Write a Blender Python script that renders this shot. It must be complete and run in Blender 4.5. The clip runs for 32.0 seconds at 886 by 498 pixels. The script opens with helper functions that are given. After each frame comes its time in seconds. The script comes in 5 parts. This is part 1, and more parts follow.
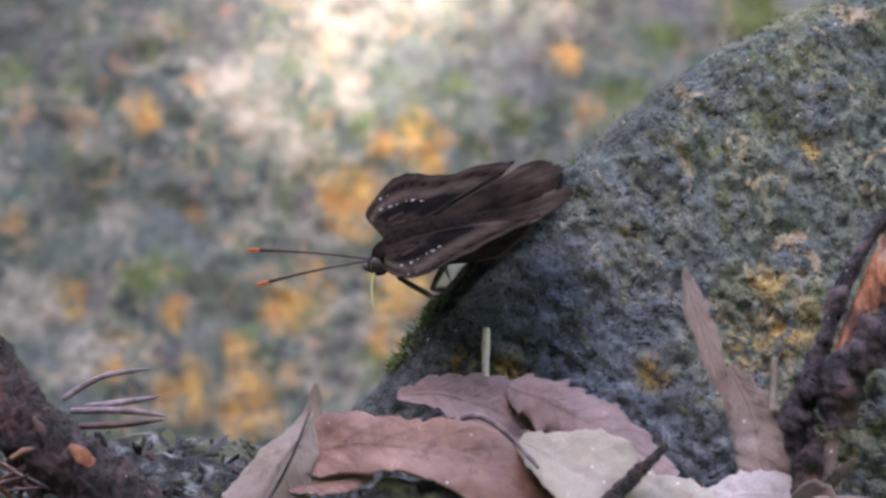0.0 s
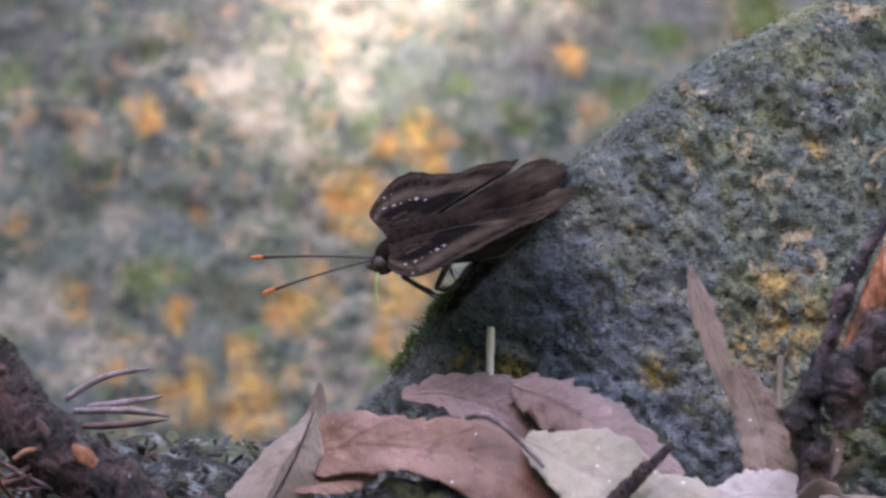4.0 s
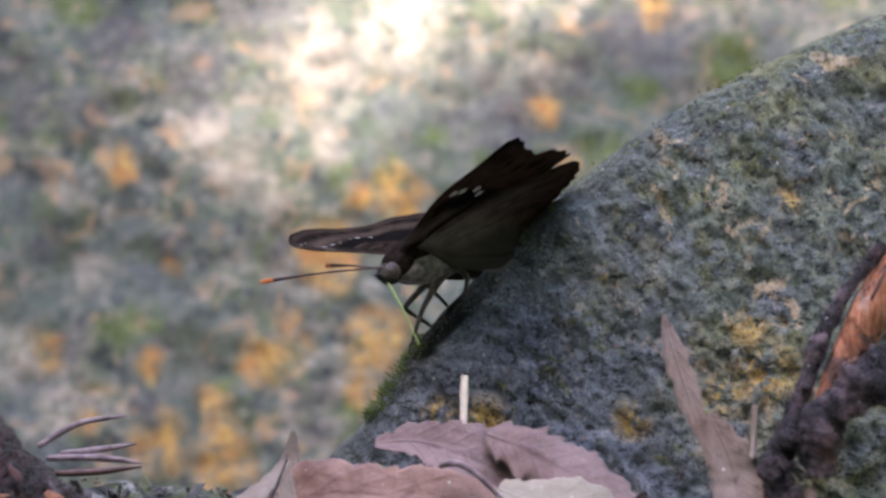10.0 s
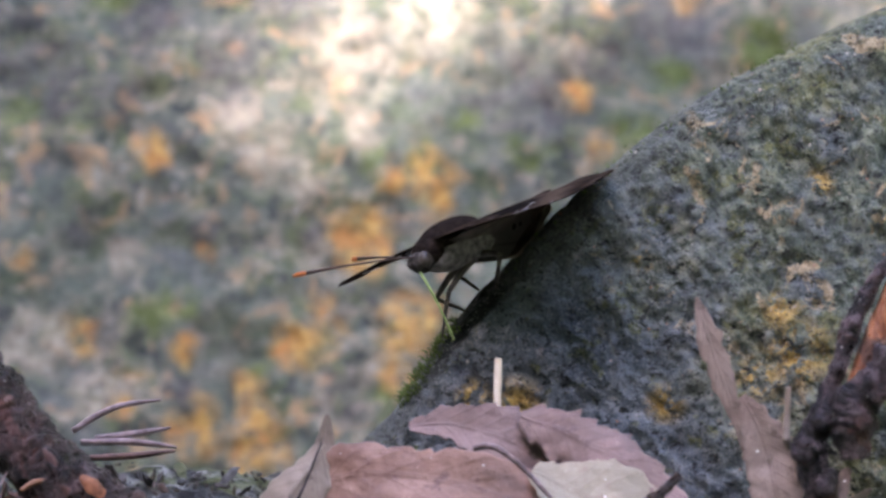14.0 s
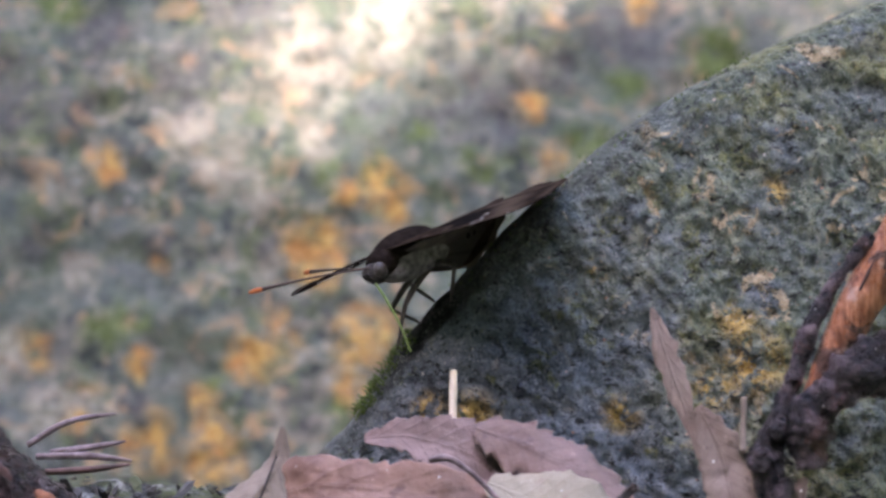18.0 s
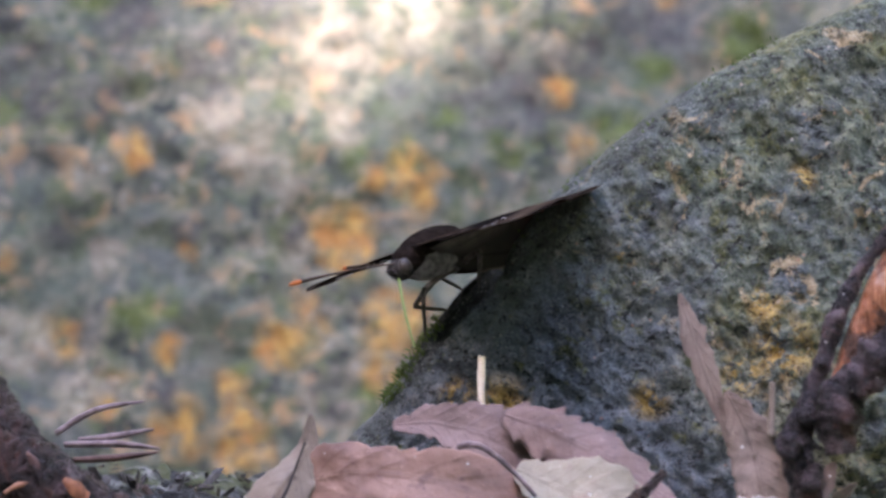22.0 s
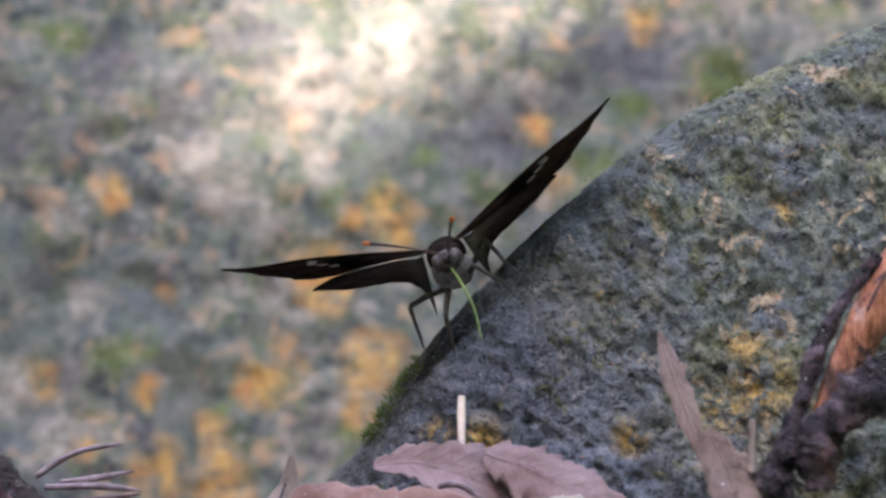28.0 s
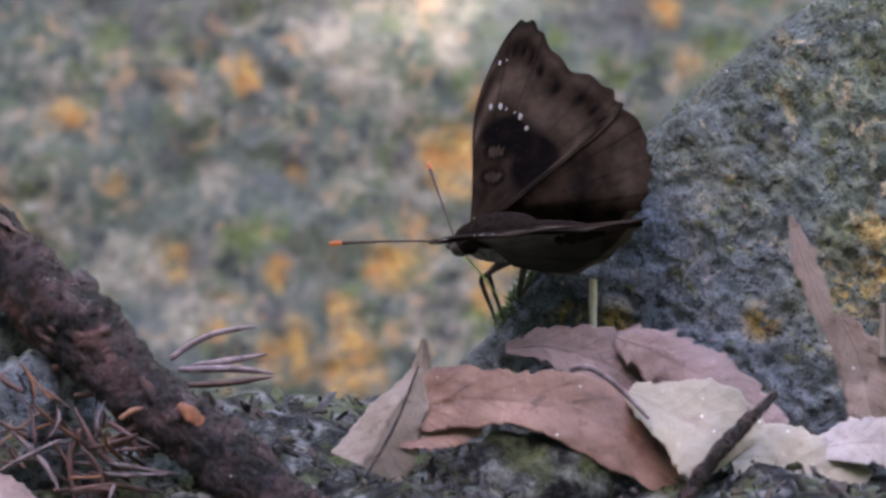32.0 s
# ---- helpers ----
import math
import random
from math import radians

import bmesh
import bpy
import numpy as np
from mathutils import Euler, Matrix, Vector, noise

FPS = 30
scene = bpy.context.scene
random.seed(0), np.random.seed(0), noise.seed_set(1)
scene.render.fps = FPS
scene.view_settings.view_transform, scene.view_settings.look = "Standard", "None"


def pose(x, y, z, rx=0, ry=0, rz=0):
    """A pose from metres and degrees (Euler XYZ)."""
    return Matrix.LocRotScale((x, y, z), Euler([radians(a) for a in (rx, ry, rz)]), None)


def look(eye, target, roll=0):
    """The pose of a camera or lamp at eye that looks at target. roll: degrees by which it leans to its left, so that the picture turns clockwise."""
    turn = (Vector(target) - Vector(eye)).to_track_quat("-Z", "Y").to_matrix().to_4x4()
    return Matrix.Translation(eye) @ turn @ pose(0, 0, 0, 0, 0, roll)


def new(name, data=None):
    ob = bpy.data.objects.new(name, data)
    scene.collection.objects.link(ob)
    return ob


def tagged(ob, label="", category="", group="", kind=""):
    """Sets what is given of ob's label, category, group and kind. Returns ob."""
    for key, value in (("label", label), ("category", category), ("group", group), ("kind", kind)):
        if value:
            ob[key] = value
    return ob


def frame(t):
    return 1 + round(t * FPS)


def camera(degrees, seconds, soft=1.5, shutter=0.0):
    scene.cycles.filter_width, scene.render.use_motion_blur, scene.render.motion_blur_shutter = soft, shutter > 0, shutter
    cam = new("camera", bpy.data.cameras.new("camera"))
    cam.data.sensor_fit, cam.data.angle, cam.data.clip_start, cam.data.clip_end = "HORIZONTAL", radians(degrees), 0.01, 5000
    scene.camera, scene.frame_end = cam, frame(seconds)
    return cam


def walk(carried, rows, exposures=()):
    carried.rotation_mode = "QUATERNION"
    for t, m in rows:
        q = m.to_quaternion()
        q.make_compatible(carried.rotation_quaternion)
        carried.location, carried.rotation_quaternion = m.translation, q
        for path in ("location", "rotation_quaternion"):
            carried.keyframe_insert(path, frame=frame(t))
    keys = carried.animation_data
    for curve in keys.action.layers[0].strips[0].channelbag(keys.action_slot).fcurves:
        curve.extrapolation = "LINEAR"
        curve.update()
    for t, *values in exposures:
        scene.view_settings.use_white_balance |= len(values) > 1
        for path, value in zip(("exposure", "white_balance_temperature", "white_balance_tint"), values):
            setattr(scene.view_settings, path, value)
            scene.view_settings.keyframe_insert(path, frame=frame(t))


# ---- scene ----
# Stage: millimetres right, away and up from the subject, seen ten degrees from above.
STAGE = pose(0, 0, 0.032, -10, 0, 0)
DISTANCE = 1.15
cam = camera(7.0, 32.0, soft=2.9)
cam.data.dof.use_dof = True
cam.data.dof.focus_distance = DISTANCE - 0.01
cam.data.dof.aperture_fstop = 38.0
# seconds; millimetres right, ahead, up; degrees of yaw, pitch, roll
ROWS = [
    (0, 0.00, -0.00, 0.00, 0.0000, -0.0000, 0.000),
    (0.5, 0.19, 0.12, 0.15, 0.1086, -0.0646, -0.031),
    (1, 0.06, 0.39, 0.61, 0.2999, 0.0023, 0.086),
    (1.5, -0.36, 0.54, 1.03, 0.2950, -0.1185, 0.102),
    (2, -0.68, 1.44, 0.86, 0.2879, -0.1073, 0.095),
    (2.5, -0.59, 3.69, 1.43, 0.1443, -0.0648, 0.029),
    (3, -1.03, 2.97, 1.98, -0.0135, -0.1855, 0.034),
    (3.5, -0.25, 3.65, 0.33, 0.0165, 0.0507, -0.201),
    (5.5, -2.24, 6.24, -2.85, -0.1332, 0.0748, 0.413),
    (6, -1.82, 6.78, -2.49, -0.1794, -0.1098, 0.409),
    (6.5, -1.77, 5.53, -3.36, -0.0924, -0.0326, 0.391),
    (7, -2.12, 5.16, -3.78, -0.0569, 0.1331, 0.362),
    (7.5, -2.50, 5.83, -3.15, -0.0320, 0.1401, 0.395),
    (8, -2.74, 8.68, -2.19, -0.3591, 0.0850, 0.301),
    (8.5, -2.87, 8.98, -1.05, -0.6347, 0.0363, 0.228),
    (9, -2.47, 8.25, -1.72, -0.5183, 0.1619, 0.216),
    (9.5, -1.47, 8.00, -2.85, -0.4163, 0.3614, 0.174),
    (10, -0.78, 5.32, -3.94, -0.2125, 0.5727, 0.102),
    (10.5, -0.74, 6.41, -4.31, -0.2430, 0.6102, 0.072),
    (11, -1.36, 7.17, -3.30, -0.1964, 0.5030, -0.044),
    (11.5, -0.99, 5.47, -3.91, -0.2130, 0.4333, -0.035),
    (12, -0.04, 5.75, -4.39, -0.1592, 0.5624, -0.205),
    (12.5, -1.15, 5.02, -4.59, -0.2485, 0.6650, -0.163),
    (13, -1.62, 5.36, -4.44, -0.4322, 0.5495, -0.044),
    (13.5, -1.03, 5.03, -4.10, -0.2119, 0.5504, -0.103),
    (14, -0.86, 3.78, -4.52, 0.0471, 0.4691, -0.117),
    (14.5, -1.14, 2.75, -4.40, 0.0160, 0.4547, -0.175),
    (16.5, -1.48, 5.50, -3.92, -0.2202, 0.3406, -0.283),
    (17, -0.84, 6.19, -4.07, -0.2372, 0.4105, -0.346),
    (17.5, -0.63, 6.54, -4.37, -0.2668, 0.5540, -0.393),
    (18, -0.89, 5.79, -4.72, -0.3145, 0.5708, -0.441),
    (18.5, 0.31, 3.68, -5.17, -0.0288, 0.5814, -0.596),
    (19, 0.64, 2.51, -6.18, 0.1512, 0.6782, -0.496),
    (19.5, 0.72, 3.80, -5.46, 0.0468, 0.6873, -0.579),
    (20, 0.26, 6.16, -4.32, -0.0607, 0.5445, -0.569),
    (20.5, -0.76, 7.08, -3.85, -0.4209, 0.2836, -0.585),
    (21, -0.58, 7.65, -3.88, -0.3826, 0.2905, -0.642),
    (21.5, -0.07, 6.66, -3.65, -0.1404, 0.3796, -0.697),
    (22, -0.44, 6.79, -3.99, -0.0724, 0.4285, -0.685),
    (22.5, -1.01, 8.10, -3.50, -0.2051, 0.3354, -0.636),
    (23, -1.44, 7.79, -2.88, -0.2674, 0.3111, -0.736),
    (23.5, -0.70, 8.00, -2.98, -0.1933, 0.3552, -0.876),
    (24, -1.73, 5.92, -2.12, -0.2161, 0.1395, -0.829),
    (24.5, -1.71, 7.88, -2.37, -0.2741, 0.1184, -0.890),
    (26.5, -0.87, 7.25, -3.18, -0.2135, 0.4093, -1.126),
    (27, -1.14, 6.66, -3.59, -0.2074, 0.4155, -1.011),
    (27.5, -0.93, 6.98, -3.65, -0.2448, 0.5958, -1.189),
    (28, -0.99, 6.77, -3.56, -0.2725, 0.7161, -1.155),
    (28.5, -1.41, 7.39, -2.52, -0.5006, 0.6027, -1.189),
    (29, -1.99, 6.99, -2.53, -0.4841, 0.3367, -1.085),
    (29.5, -2.69, 6.63, -1.96, -0.3489, 0.0538, -0.977),
    (30, -2.33, 6.14, -1.83, -0.3289, -0.0186, -1.149),
    (30.5, -1.90, 5.29, -2.14, -0.1016, -0.1280, -1.060),
    (31, -1.57, 2.88, -2.12, 0.2033, -0.2044, -1.096),
    (31.5, -2.09, 2.04, -1.99, 0.5853, -0.2383, -1.055),
    (32, -2.59, 1.54, -1.88, 0.7081, -0.2676, -1.063),
]
walk(cam, [(t, STAGE @ pose(x / 1000, y / 1000 - DISTANCE, z / 1000, 90, 0, 0) @ pose(0, 0, 0, 0, yaw, 0) @ pose(0, 0, 0, pitch, 0, 0) @ pose(0, 0, 0, 0, 0, roll))
           for t, x, y, z, yaw, pitch, roll in ROWS],
     [(0.0, 3.42, 7080, 28.5), (32.0, 3.42, 7080, 28.5)])

# ---- light: shaded forest floor, sun through gaps in the crown added overhead ----
SUN_TO = Vector((-0.35, -0.40, 0.85)).normalized()
world = bpy.data.worlds.new("world")
scene.world = world
world.use_nodes = True
sky = world.node_tree.nodes.new("ShaderNodeTexSky")
sky.sky_type = "NISHITA"
sky.sun_disc = False
sky.sun_elevation = math.asin(SUN_TO.z)
sky.sun_rotation = math.atan2(SUN_TO.x, SUN_TO.y)
back = world.node_tree.nodes["Background"]
back.inputs["Strength"].default_value = 0.15
world.node_tree.links.new(sky.outputs["Color"], back.inputs["Color"])
sun = new("sun", bpy.data.lights.new("sun", "SUN"))
sun.data.energy, sun.data.angle, sun.data.color = 3.2, radians(0.53), (1.0, 0.98, 0.97)
sun.matrix_basis = look(SUN_TO * 5, (0, 0, 0))

# ---- materials ----


class Mat:
    """A small builder of node materials; places are in metres of the object's own space."""

    def __init__(self, name, rough=0.8, spec=0.3):
        self.m = bpy.data.materials.new(name)
        self.m.use_nodes = True
        self.t = self.m.node_tree
        self.b = self.t.nodes["Principled BSDF"]
        self.b.inputs["Roughness"].default_value = rough
        self.b.inputs["Specular IOR Level"].default_value = spec
        self.co = self.t.nodes.new("ShaderNodeTexCoord").outputs["Object"]

    def n(self, kind, **values):
        node = self.t.nodes.new(kind)
        for k, v in values.items():
            node.inputs[k.replace("_", " ")].default_value = v
        return node

    def link(self, a, b):
        self.t.links.new(a, b)

    def stretched(self, x, y, z):
        node = self.n("ShaderNodeMapping", Scale=(x, y, z))
        self.link(self.co, node.inputs["Vector"])
        return node.outputs["Vector"]

    def noise(self, scale, detail=4.0, rough=0.6, vec=None, distort=0.0):
        node = self.n("ShaderNodeTexNoise", Scale=scale, Detail=detail, Roughness=rough, Distortion=distort)
        self.link(vec or self.co, node.inputs["Vector"])
        return node.outputs["Fac"]

    def cells(self, scale, vec=None):
        node = self.n("ShaderNodeTexVoronoi", Scale=scale)
        self.link(vec or self.co, node.inputs["Vector"])
        return node.outputs["Distance"]

    def ramp(self, fac, *stops):
        node = self.t.nodes.new("ShaderNodeValToRGB")
        e = node.color_ramp.elements
        while len(e) < len(stops):
            e.new(0.5)
        for s, (at, c) in zip(e, stops):
            s.position = at
            s.color = (c, c, c, 1) if isinstance(c, (int, float)) else (*c, 1)
        self.link(fac, node.inputs["Fac"])
        return node.outputs["Color"]

    def mix(self, fac, a, b, mode="MIX"):
        node = self.t.nodes.new("ShaderNodeMix")
        node.data_type, node.blend_type = "RGBA", mode
        for socket, v in ((node.inputs[0], fac), (node.inputs[6], a), (node.inputs[7], b)):
            if isinstance(v, (int, float)):
                socket.default_value = v
            elif isinstance(v, tuple):
                socket.default_value = (*v, 1)
            else:
                self.link(v, socket)
        return node.outputs[2]

    def maths(self, op, a, b=0.0):
        node = self.t.nodes.new("ShaderNodeMath")
        node.operation = op
        for socket, v in zip(node.inputs, (a, b)):
            if isinstance(v, (int, float)):
                socket.default_value = v
            else:
                self.link(v, socket)
        return node.outputs[0]

    def attr(self, name):
        node = self.t.nodes.new("ShaderNodeAttribute")
        node.attribute_name = name
        return node.outputs["Fac"]

    def done(self, color, bump=None, depth=0.0004, strength=0.6, rough=None):
        self.link(color, self.b.inputs["Base Color"])
        if bump is not None:
            node = self.n("ShaderNodeBump", Strength=strength, Distance=depth)
            self.link(bump, node.inputs["Height"])
            self.link(node.outputs["Normal"], self.b.inputs["Normal"])
        if rough is not None:
            self.link(rough, self.b.inputs["Roughness"])
        return self.m


def rock_material():
    k = Mat("boulder_rock", 0.5, 0.32)
    big, mid, fine, grit = k.noise(60, 4), k.noise(260, 6, 0.62), k.noise(800, 5, 0.66), k.noise(2200, 3, 0.6)
    base = k.ramp(mid, (0.34, (0.075, 0.095, 0.112)), (0.47, (0.145, 0.177, 0.205)), (0.58, (0.198, 0.234, 0.262)), (0.7, (0.34, 0.365, 0.385)))
    base = k.mix(k.ramp(big, (0.4, 0.55), (0.6, 0.0)), base, k.ramp(fine, (0.38, (0.045, 0.053, 0.066)), (0.62, (0.18, 0.2, 0.235))))
    teal = k.ramp(k.noise(420, 6, 0.66), (0.36, (0.05, 0.068, 0.052)), (0.5, (0.13, 0.165, 0.125)), (0.64, (0.26, 0.29, 0.2)))
    top = k.mix(k.maths("MULTIPLY", k.attr("weather"), k.ramp(k.noise(110, 6, 0.68), (0.36, 0.25), (0.54, 1.0))), base, teal)
    green = k.mix(k.ramp(k.noise(170, 6, 0.7), (0.56, 0.0), (0.62, 0.8)), top, k.ramp(fine, (0.36, (0.05, 0.065, 0.022)), (0.64, (0.23, 0.24, 0.09))))
    olive = k.maths("MULTIPLY", k.attr("weather"), k.ramp(k.noise(38, 5, 0.62, distort=0.7), (0.49, 0.0), (0.59, 0.65)))
    green = k.mix(olive, green, k.ramp(k.noise(520, 6, 0.7), (0.36, (0.06, 0.075, 0.022)), (0.5, (0.23, 0.235, 0.09)), (0.64, (0.46, 0.43, 0.19))))
    pads = k.maths("MULTIPLY", k.ramp(k.noise(150, 7, 0.66, distort=0.5), (0.585, 0.0), (0.625, 1.0)), k.maths("ADD", k.attr("weather"), 0.15))
    col = k.mix(pads, green, k.ramp(fine, (0.36, (0.26, 0.2, 0.11)), (0.6, (0.55, 0.44, 0.28))))
    crust = k.maths("MULTIPLY", k.attr("lichen"), k.ramp(k.noise(300, 6, 0.68), (0.45, 0.0), (0.5, 1.0)))
    col = k.mix(crust, col, k.ramp(fine, (0.38, (0.27, 0.15, 0.025)), (0.6, (0.68, 0.47, 0.15))))
    rim = k.maths("MULTIPLY", k.attr("algae"), k.ramp(k.noise(240, 6, 0.68), (0.4, 0.95), (0.6, 0.45)))
    col = k.mix(rim, col, k.ramp(fine, (0.36, (0.022, 0.028, 0.024)), (0.64, (0.12, 0.14, 0.105))))
    cracks = k.ramp(k.noise(210, 5, 0.62, k.stretched(0.85, 1.0, 1.15), 1.4), (0.34, 0.85), (0.4, 0.0))
    col = k.mix(cracks, col, (0.02, 0.023, 0.024))
    col = k.mix(k.ramp(k.noise(560, 5, 0.65, k.stretched(0.8, 1.0, 1.6)), (0.345, 0.95), (0.395, 0.0)), col, (0.014, 0.015, 0.016))
    col = k.mix(k.ramp(k.cells(300), (0.06, 0.9), (0.1, 0.0)), col, k.ramp(big, (0.45, (0.55, 0.52, 0.46)), (0.55, (0.42, 0.2, 0.12))))
    # shade on the rim below the butterfly, put into the colour as near-black
    col = k.mix(k.maths("MULTIPLY", k.attr("rim_shade"), k.ramp(fine, (0.3, 1.0), (0.7, 0.8))), col, (0.011, 0.012, 0.011))
    col = k.mix(k.ramp(grit, (0.57, 0.0), (0.66, 0.5)), col, (0.36, 0.38, 0.35))
    col = k.mix(k.ramp(k.noise(1100, 5, 0.7), (0.37, 0.85), (0.45, 0.0)), col, (0.016, 0.018, 0.018))
    rel = k.maths("SUBTRACT", k.maths("ADD", mid, k.maths("ADD", k.maths("MULTIPLY", fine, 0.6), k.maths("MULTIPLY", grit, 0.15))), k.maths("MULTIPLY", cracks, 0.5))
    return k.done(col, rel, 0.0022, 1.0, k.ramp(fine, (0.35, 0.32), (0.65, 0.7)))


def slab_material():
    k = Mat("lichen_slab", 0.85, 0.2)
    mid, fine = k.noise(200, 6, 0.66), k.noise(597, 5, 0.7)
    base = k.ramp(mid, (0.36, (0.05, 0.066, 0.058)), (0.45, (0.125, 0.15, 0.125)), (0.54, (0.225, 0.236, 0.18)), (0.66, (0.47, 0.405, 0.305)))
    base = k.mix(k.ramp(k.noise(95, 5, 0.62), (0.5, 0.0), (0.62, 0.45)), base, k.ramp(fine, (0.35, (0.263, 0.22, 0.167)), (0.65, (0.504, 0.42, 0.317))))
    base = k.mix(k.ramp(k.noise(140, 5, 0.68, distort=0.5), (0.495, 0.0), (0.58, 0.8)), base, k.ramp(fine, (0.35, (0.0683, 0.095, 0.0396)), (0.65, (0.21, 0.25, 0.114))))
    base = k.mix(k.ramp(k.noise(240, 4, 0.6), (0.55, 0.0), (0.63, 0.85)), base, (0.055, 0.066, 0.066))
    base = k.mix(k.ramp(k.noise(170, 4, 0.6, distort=0.4), (0.57, 0.0), (0.64, 0.75)), base, (0.588, 0.37, 0.202))
    base = k.mix(k.ramp(k.noise(330, 3, 0.6), (0.61, 0.0), (0.68, 0.6)), base, (0.578, 0.54, 0.466))
    base = k.mix(k.ramp(k.noise(34, 3, 0.5), (0.44, 0.0), (0.6, 0.6)), base, k.ramp(fine, (0.35, (0.068, 0.1, 0.08)), (0.65, (0.17, 0.215, 0.175))))
    base = k.mix(k.ramp(k.noise(52, 4, 0.6, distort=0.6), (0.54, 0.0), (0.64, 0.55)), base, k.ramp(fine, (0.35, (0.08, 0.095, 0.1)), (0.65, (0.2, 0.215, 0.205))))
    # pale crust, with some of the sunlit area's brightness painted in
    pale_sunlit = k.maths("MULTIPLY", k.attr("pale_sunlit"), k.ramp(k.noise(210, 5, 0.66), (0.4, 0.1), (0.56, 0.7)))
    base = k.mix(pale_sunlit, base, k.ramp(fine, (0.35, (0.378, 0.32, 0.246)), (0.65, (0.63, 0.55, 0.422))))
    stain = k.maths("MULTIPLY", k.attr("stain"), k.ramp(k.noise(190, 5, 0.66), (0.38, 0.15), (0.56, 0.75)))
    base = k.mix(stain, base, k.ramp(fine, (0.35, (0.063, 0.062, 0.066)), (0.65, (0.158, 0.15, 0.145))))
    moss = k.maths("MULTIPLY", k.attr("moss"), k.ramp(k.noise(230, 6, 0.68), (0.4, 0.1), (0.54, 0.9)))
    base = k.mix(moss, base, k.ramp(fine, (0.35, (0.0735, 0.11, 0.0264)), (0.65, (0.21, 0.27, 0.088))))
    crust = k.maths("MULTIPLY", k.attr("lichen"), k.ramp(k.noise(235, 6, 0.7), (0.4, 0.1), (0.54, 1.0)))
    col = k.mix(crust, base, k.ramp(fine, (0.33, (0.37, 0.17, 0.045)), (0.5, (0.62, 0.36, 0.11)), (0.67, (0.77, 0.52, 0.2))))
    col = k.mix(k.maths("MULTIPLY", crust, k.ramp(k.noise(120, 4, 0.6, distort=0.5), (0.52, 0.0), (0.6, 0.7))), col, (0.5, 0.21, 0.07))
    return k.done(col, k.maths("ADD", mid, fine), 0.003, 0.8)


def ground_material():
    k = Mat("damp_soil", 0.8, 0.3)
    mid, fine = k.noise(180, 6, 0.7), k.noise(800, 5, 0.7)
    col = k.ramp(mid, (0.42, (0.006, 0.006, 0.007)), (0.51, (0.06, 0.065, 0.066)), (0.62, (0.3, 0.31, 0.3)))
    col = k.mix(k.ramp(k.noise(130, 5), (0.48, 0.0), (0.62, 0.8)), col, k.ramp(fine, (0.3, (0.05, 0.07, 0.02)), (0.7, (0.14, 0.16, 0.06))))
    return k.done(col, k.maths("ADD", mid, fine), 0.002, 0.9)


def bark_material(name, dark, light, strip=None):
    k = Mat(name, 0.4, 0.5)
    fine, mid = k.noise(900, 5, 0.7), k.noise(190, 7, 0.7, distort=0.5)
    col = k.ramp(mid, (0.41, dark), (0.5, tuple(0.45 * c for c in light)), (0.6, light))
    col = k.mix(k.ramp(k.noise(60, 4, 0.6), (0.42, 0.75), (0.55, 0.0)), col, dark)
    if strip:
        col = k.mix(k.ramp(k.noise(95, 4, 0.6, distort=0.6), (0.57, 0.0), (0.63, 0.7)), col, strip)
    col = k.mix(k.ramp(fine, (0.58, 0.0), (0.68, 0.5)), col, tuple(1.7 * c for c in light))
    col = k.mix(k.ramp(k.cells(420), (0.07, 0.8), (0.1, 0.0)), col, k.ramp(k.noise(120, 1), (0.48, dark), (0.53, (0.6, 0.58, 0.56))))
    return k.done(col, k.maths("ADD", mid, k.maths("MULTIPLY", fine, 0.5)), 0.0028, 1.0, k.ramp(fine, (0.38, 0.18), (0.62, 0.55)))


def leaf_material(name, dark, light, spot=(0.1, 0.045, 0.04)):
    k = Mat(name, 0.5, 0.45)
    wide, fine = k.noise(90, 4, 0.6), k.noise(700, 5, 0.7)
    col = k.ramp(wide, (0.3, dark), (0.68, light))
    col = k.mix(k.maths("MULTIPLY", k.attr("vein"), 0.22), col, spot)
    col = k.mix(k.ramp(fine, (0.62, 0.0), (0.72, 0.55)), col, tuple(min(1, 1.5 * c) for c in light))
    col = k.mix(k.ramp(k.noise(330, 4, 0.65), (0.58, 0.0), (0.68, 0.6)), col, spot)
    col = k.mix(k.ramp(k.noise(45, 3, 0.6), (0.45, 0.0), (0.6, 0.5)), col, tuple(0.5 * c for c in dark))
    col = k.mix(k.ramp(k.cells(270), (0.05, 0.85), (0.08, 0.0)), col, k.ramp(k.noise(150, 1), (0.48, spot), (0.52, (0.75, 0.73, 0.7))))
    rel = k.maths("ADD", k.maths("MULTIPLY", k.attr("vein"), -0.3), k.maths("ADD", fine, k.maths("MULTIPLY", wide, 0.3)))
    return k.done(col, rel, 0.0004, 0.7)


def plain(name, c1, c2, scale, rough=0.6, spec=0.3, depth=0.0002, sheen=0.0):
    k = Mat(name, rough, spec)
    f = k.noise(scale, 5, 0.65)
    k.b.inputs["Sheen Weight"].default_value = sheen
    return k.done(k.ramp(f, (0.3, c1), (0.7, c2)), f, depth, 0.6)


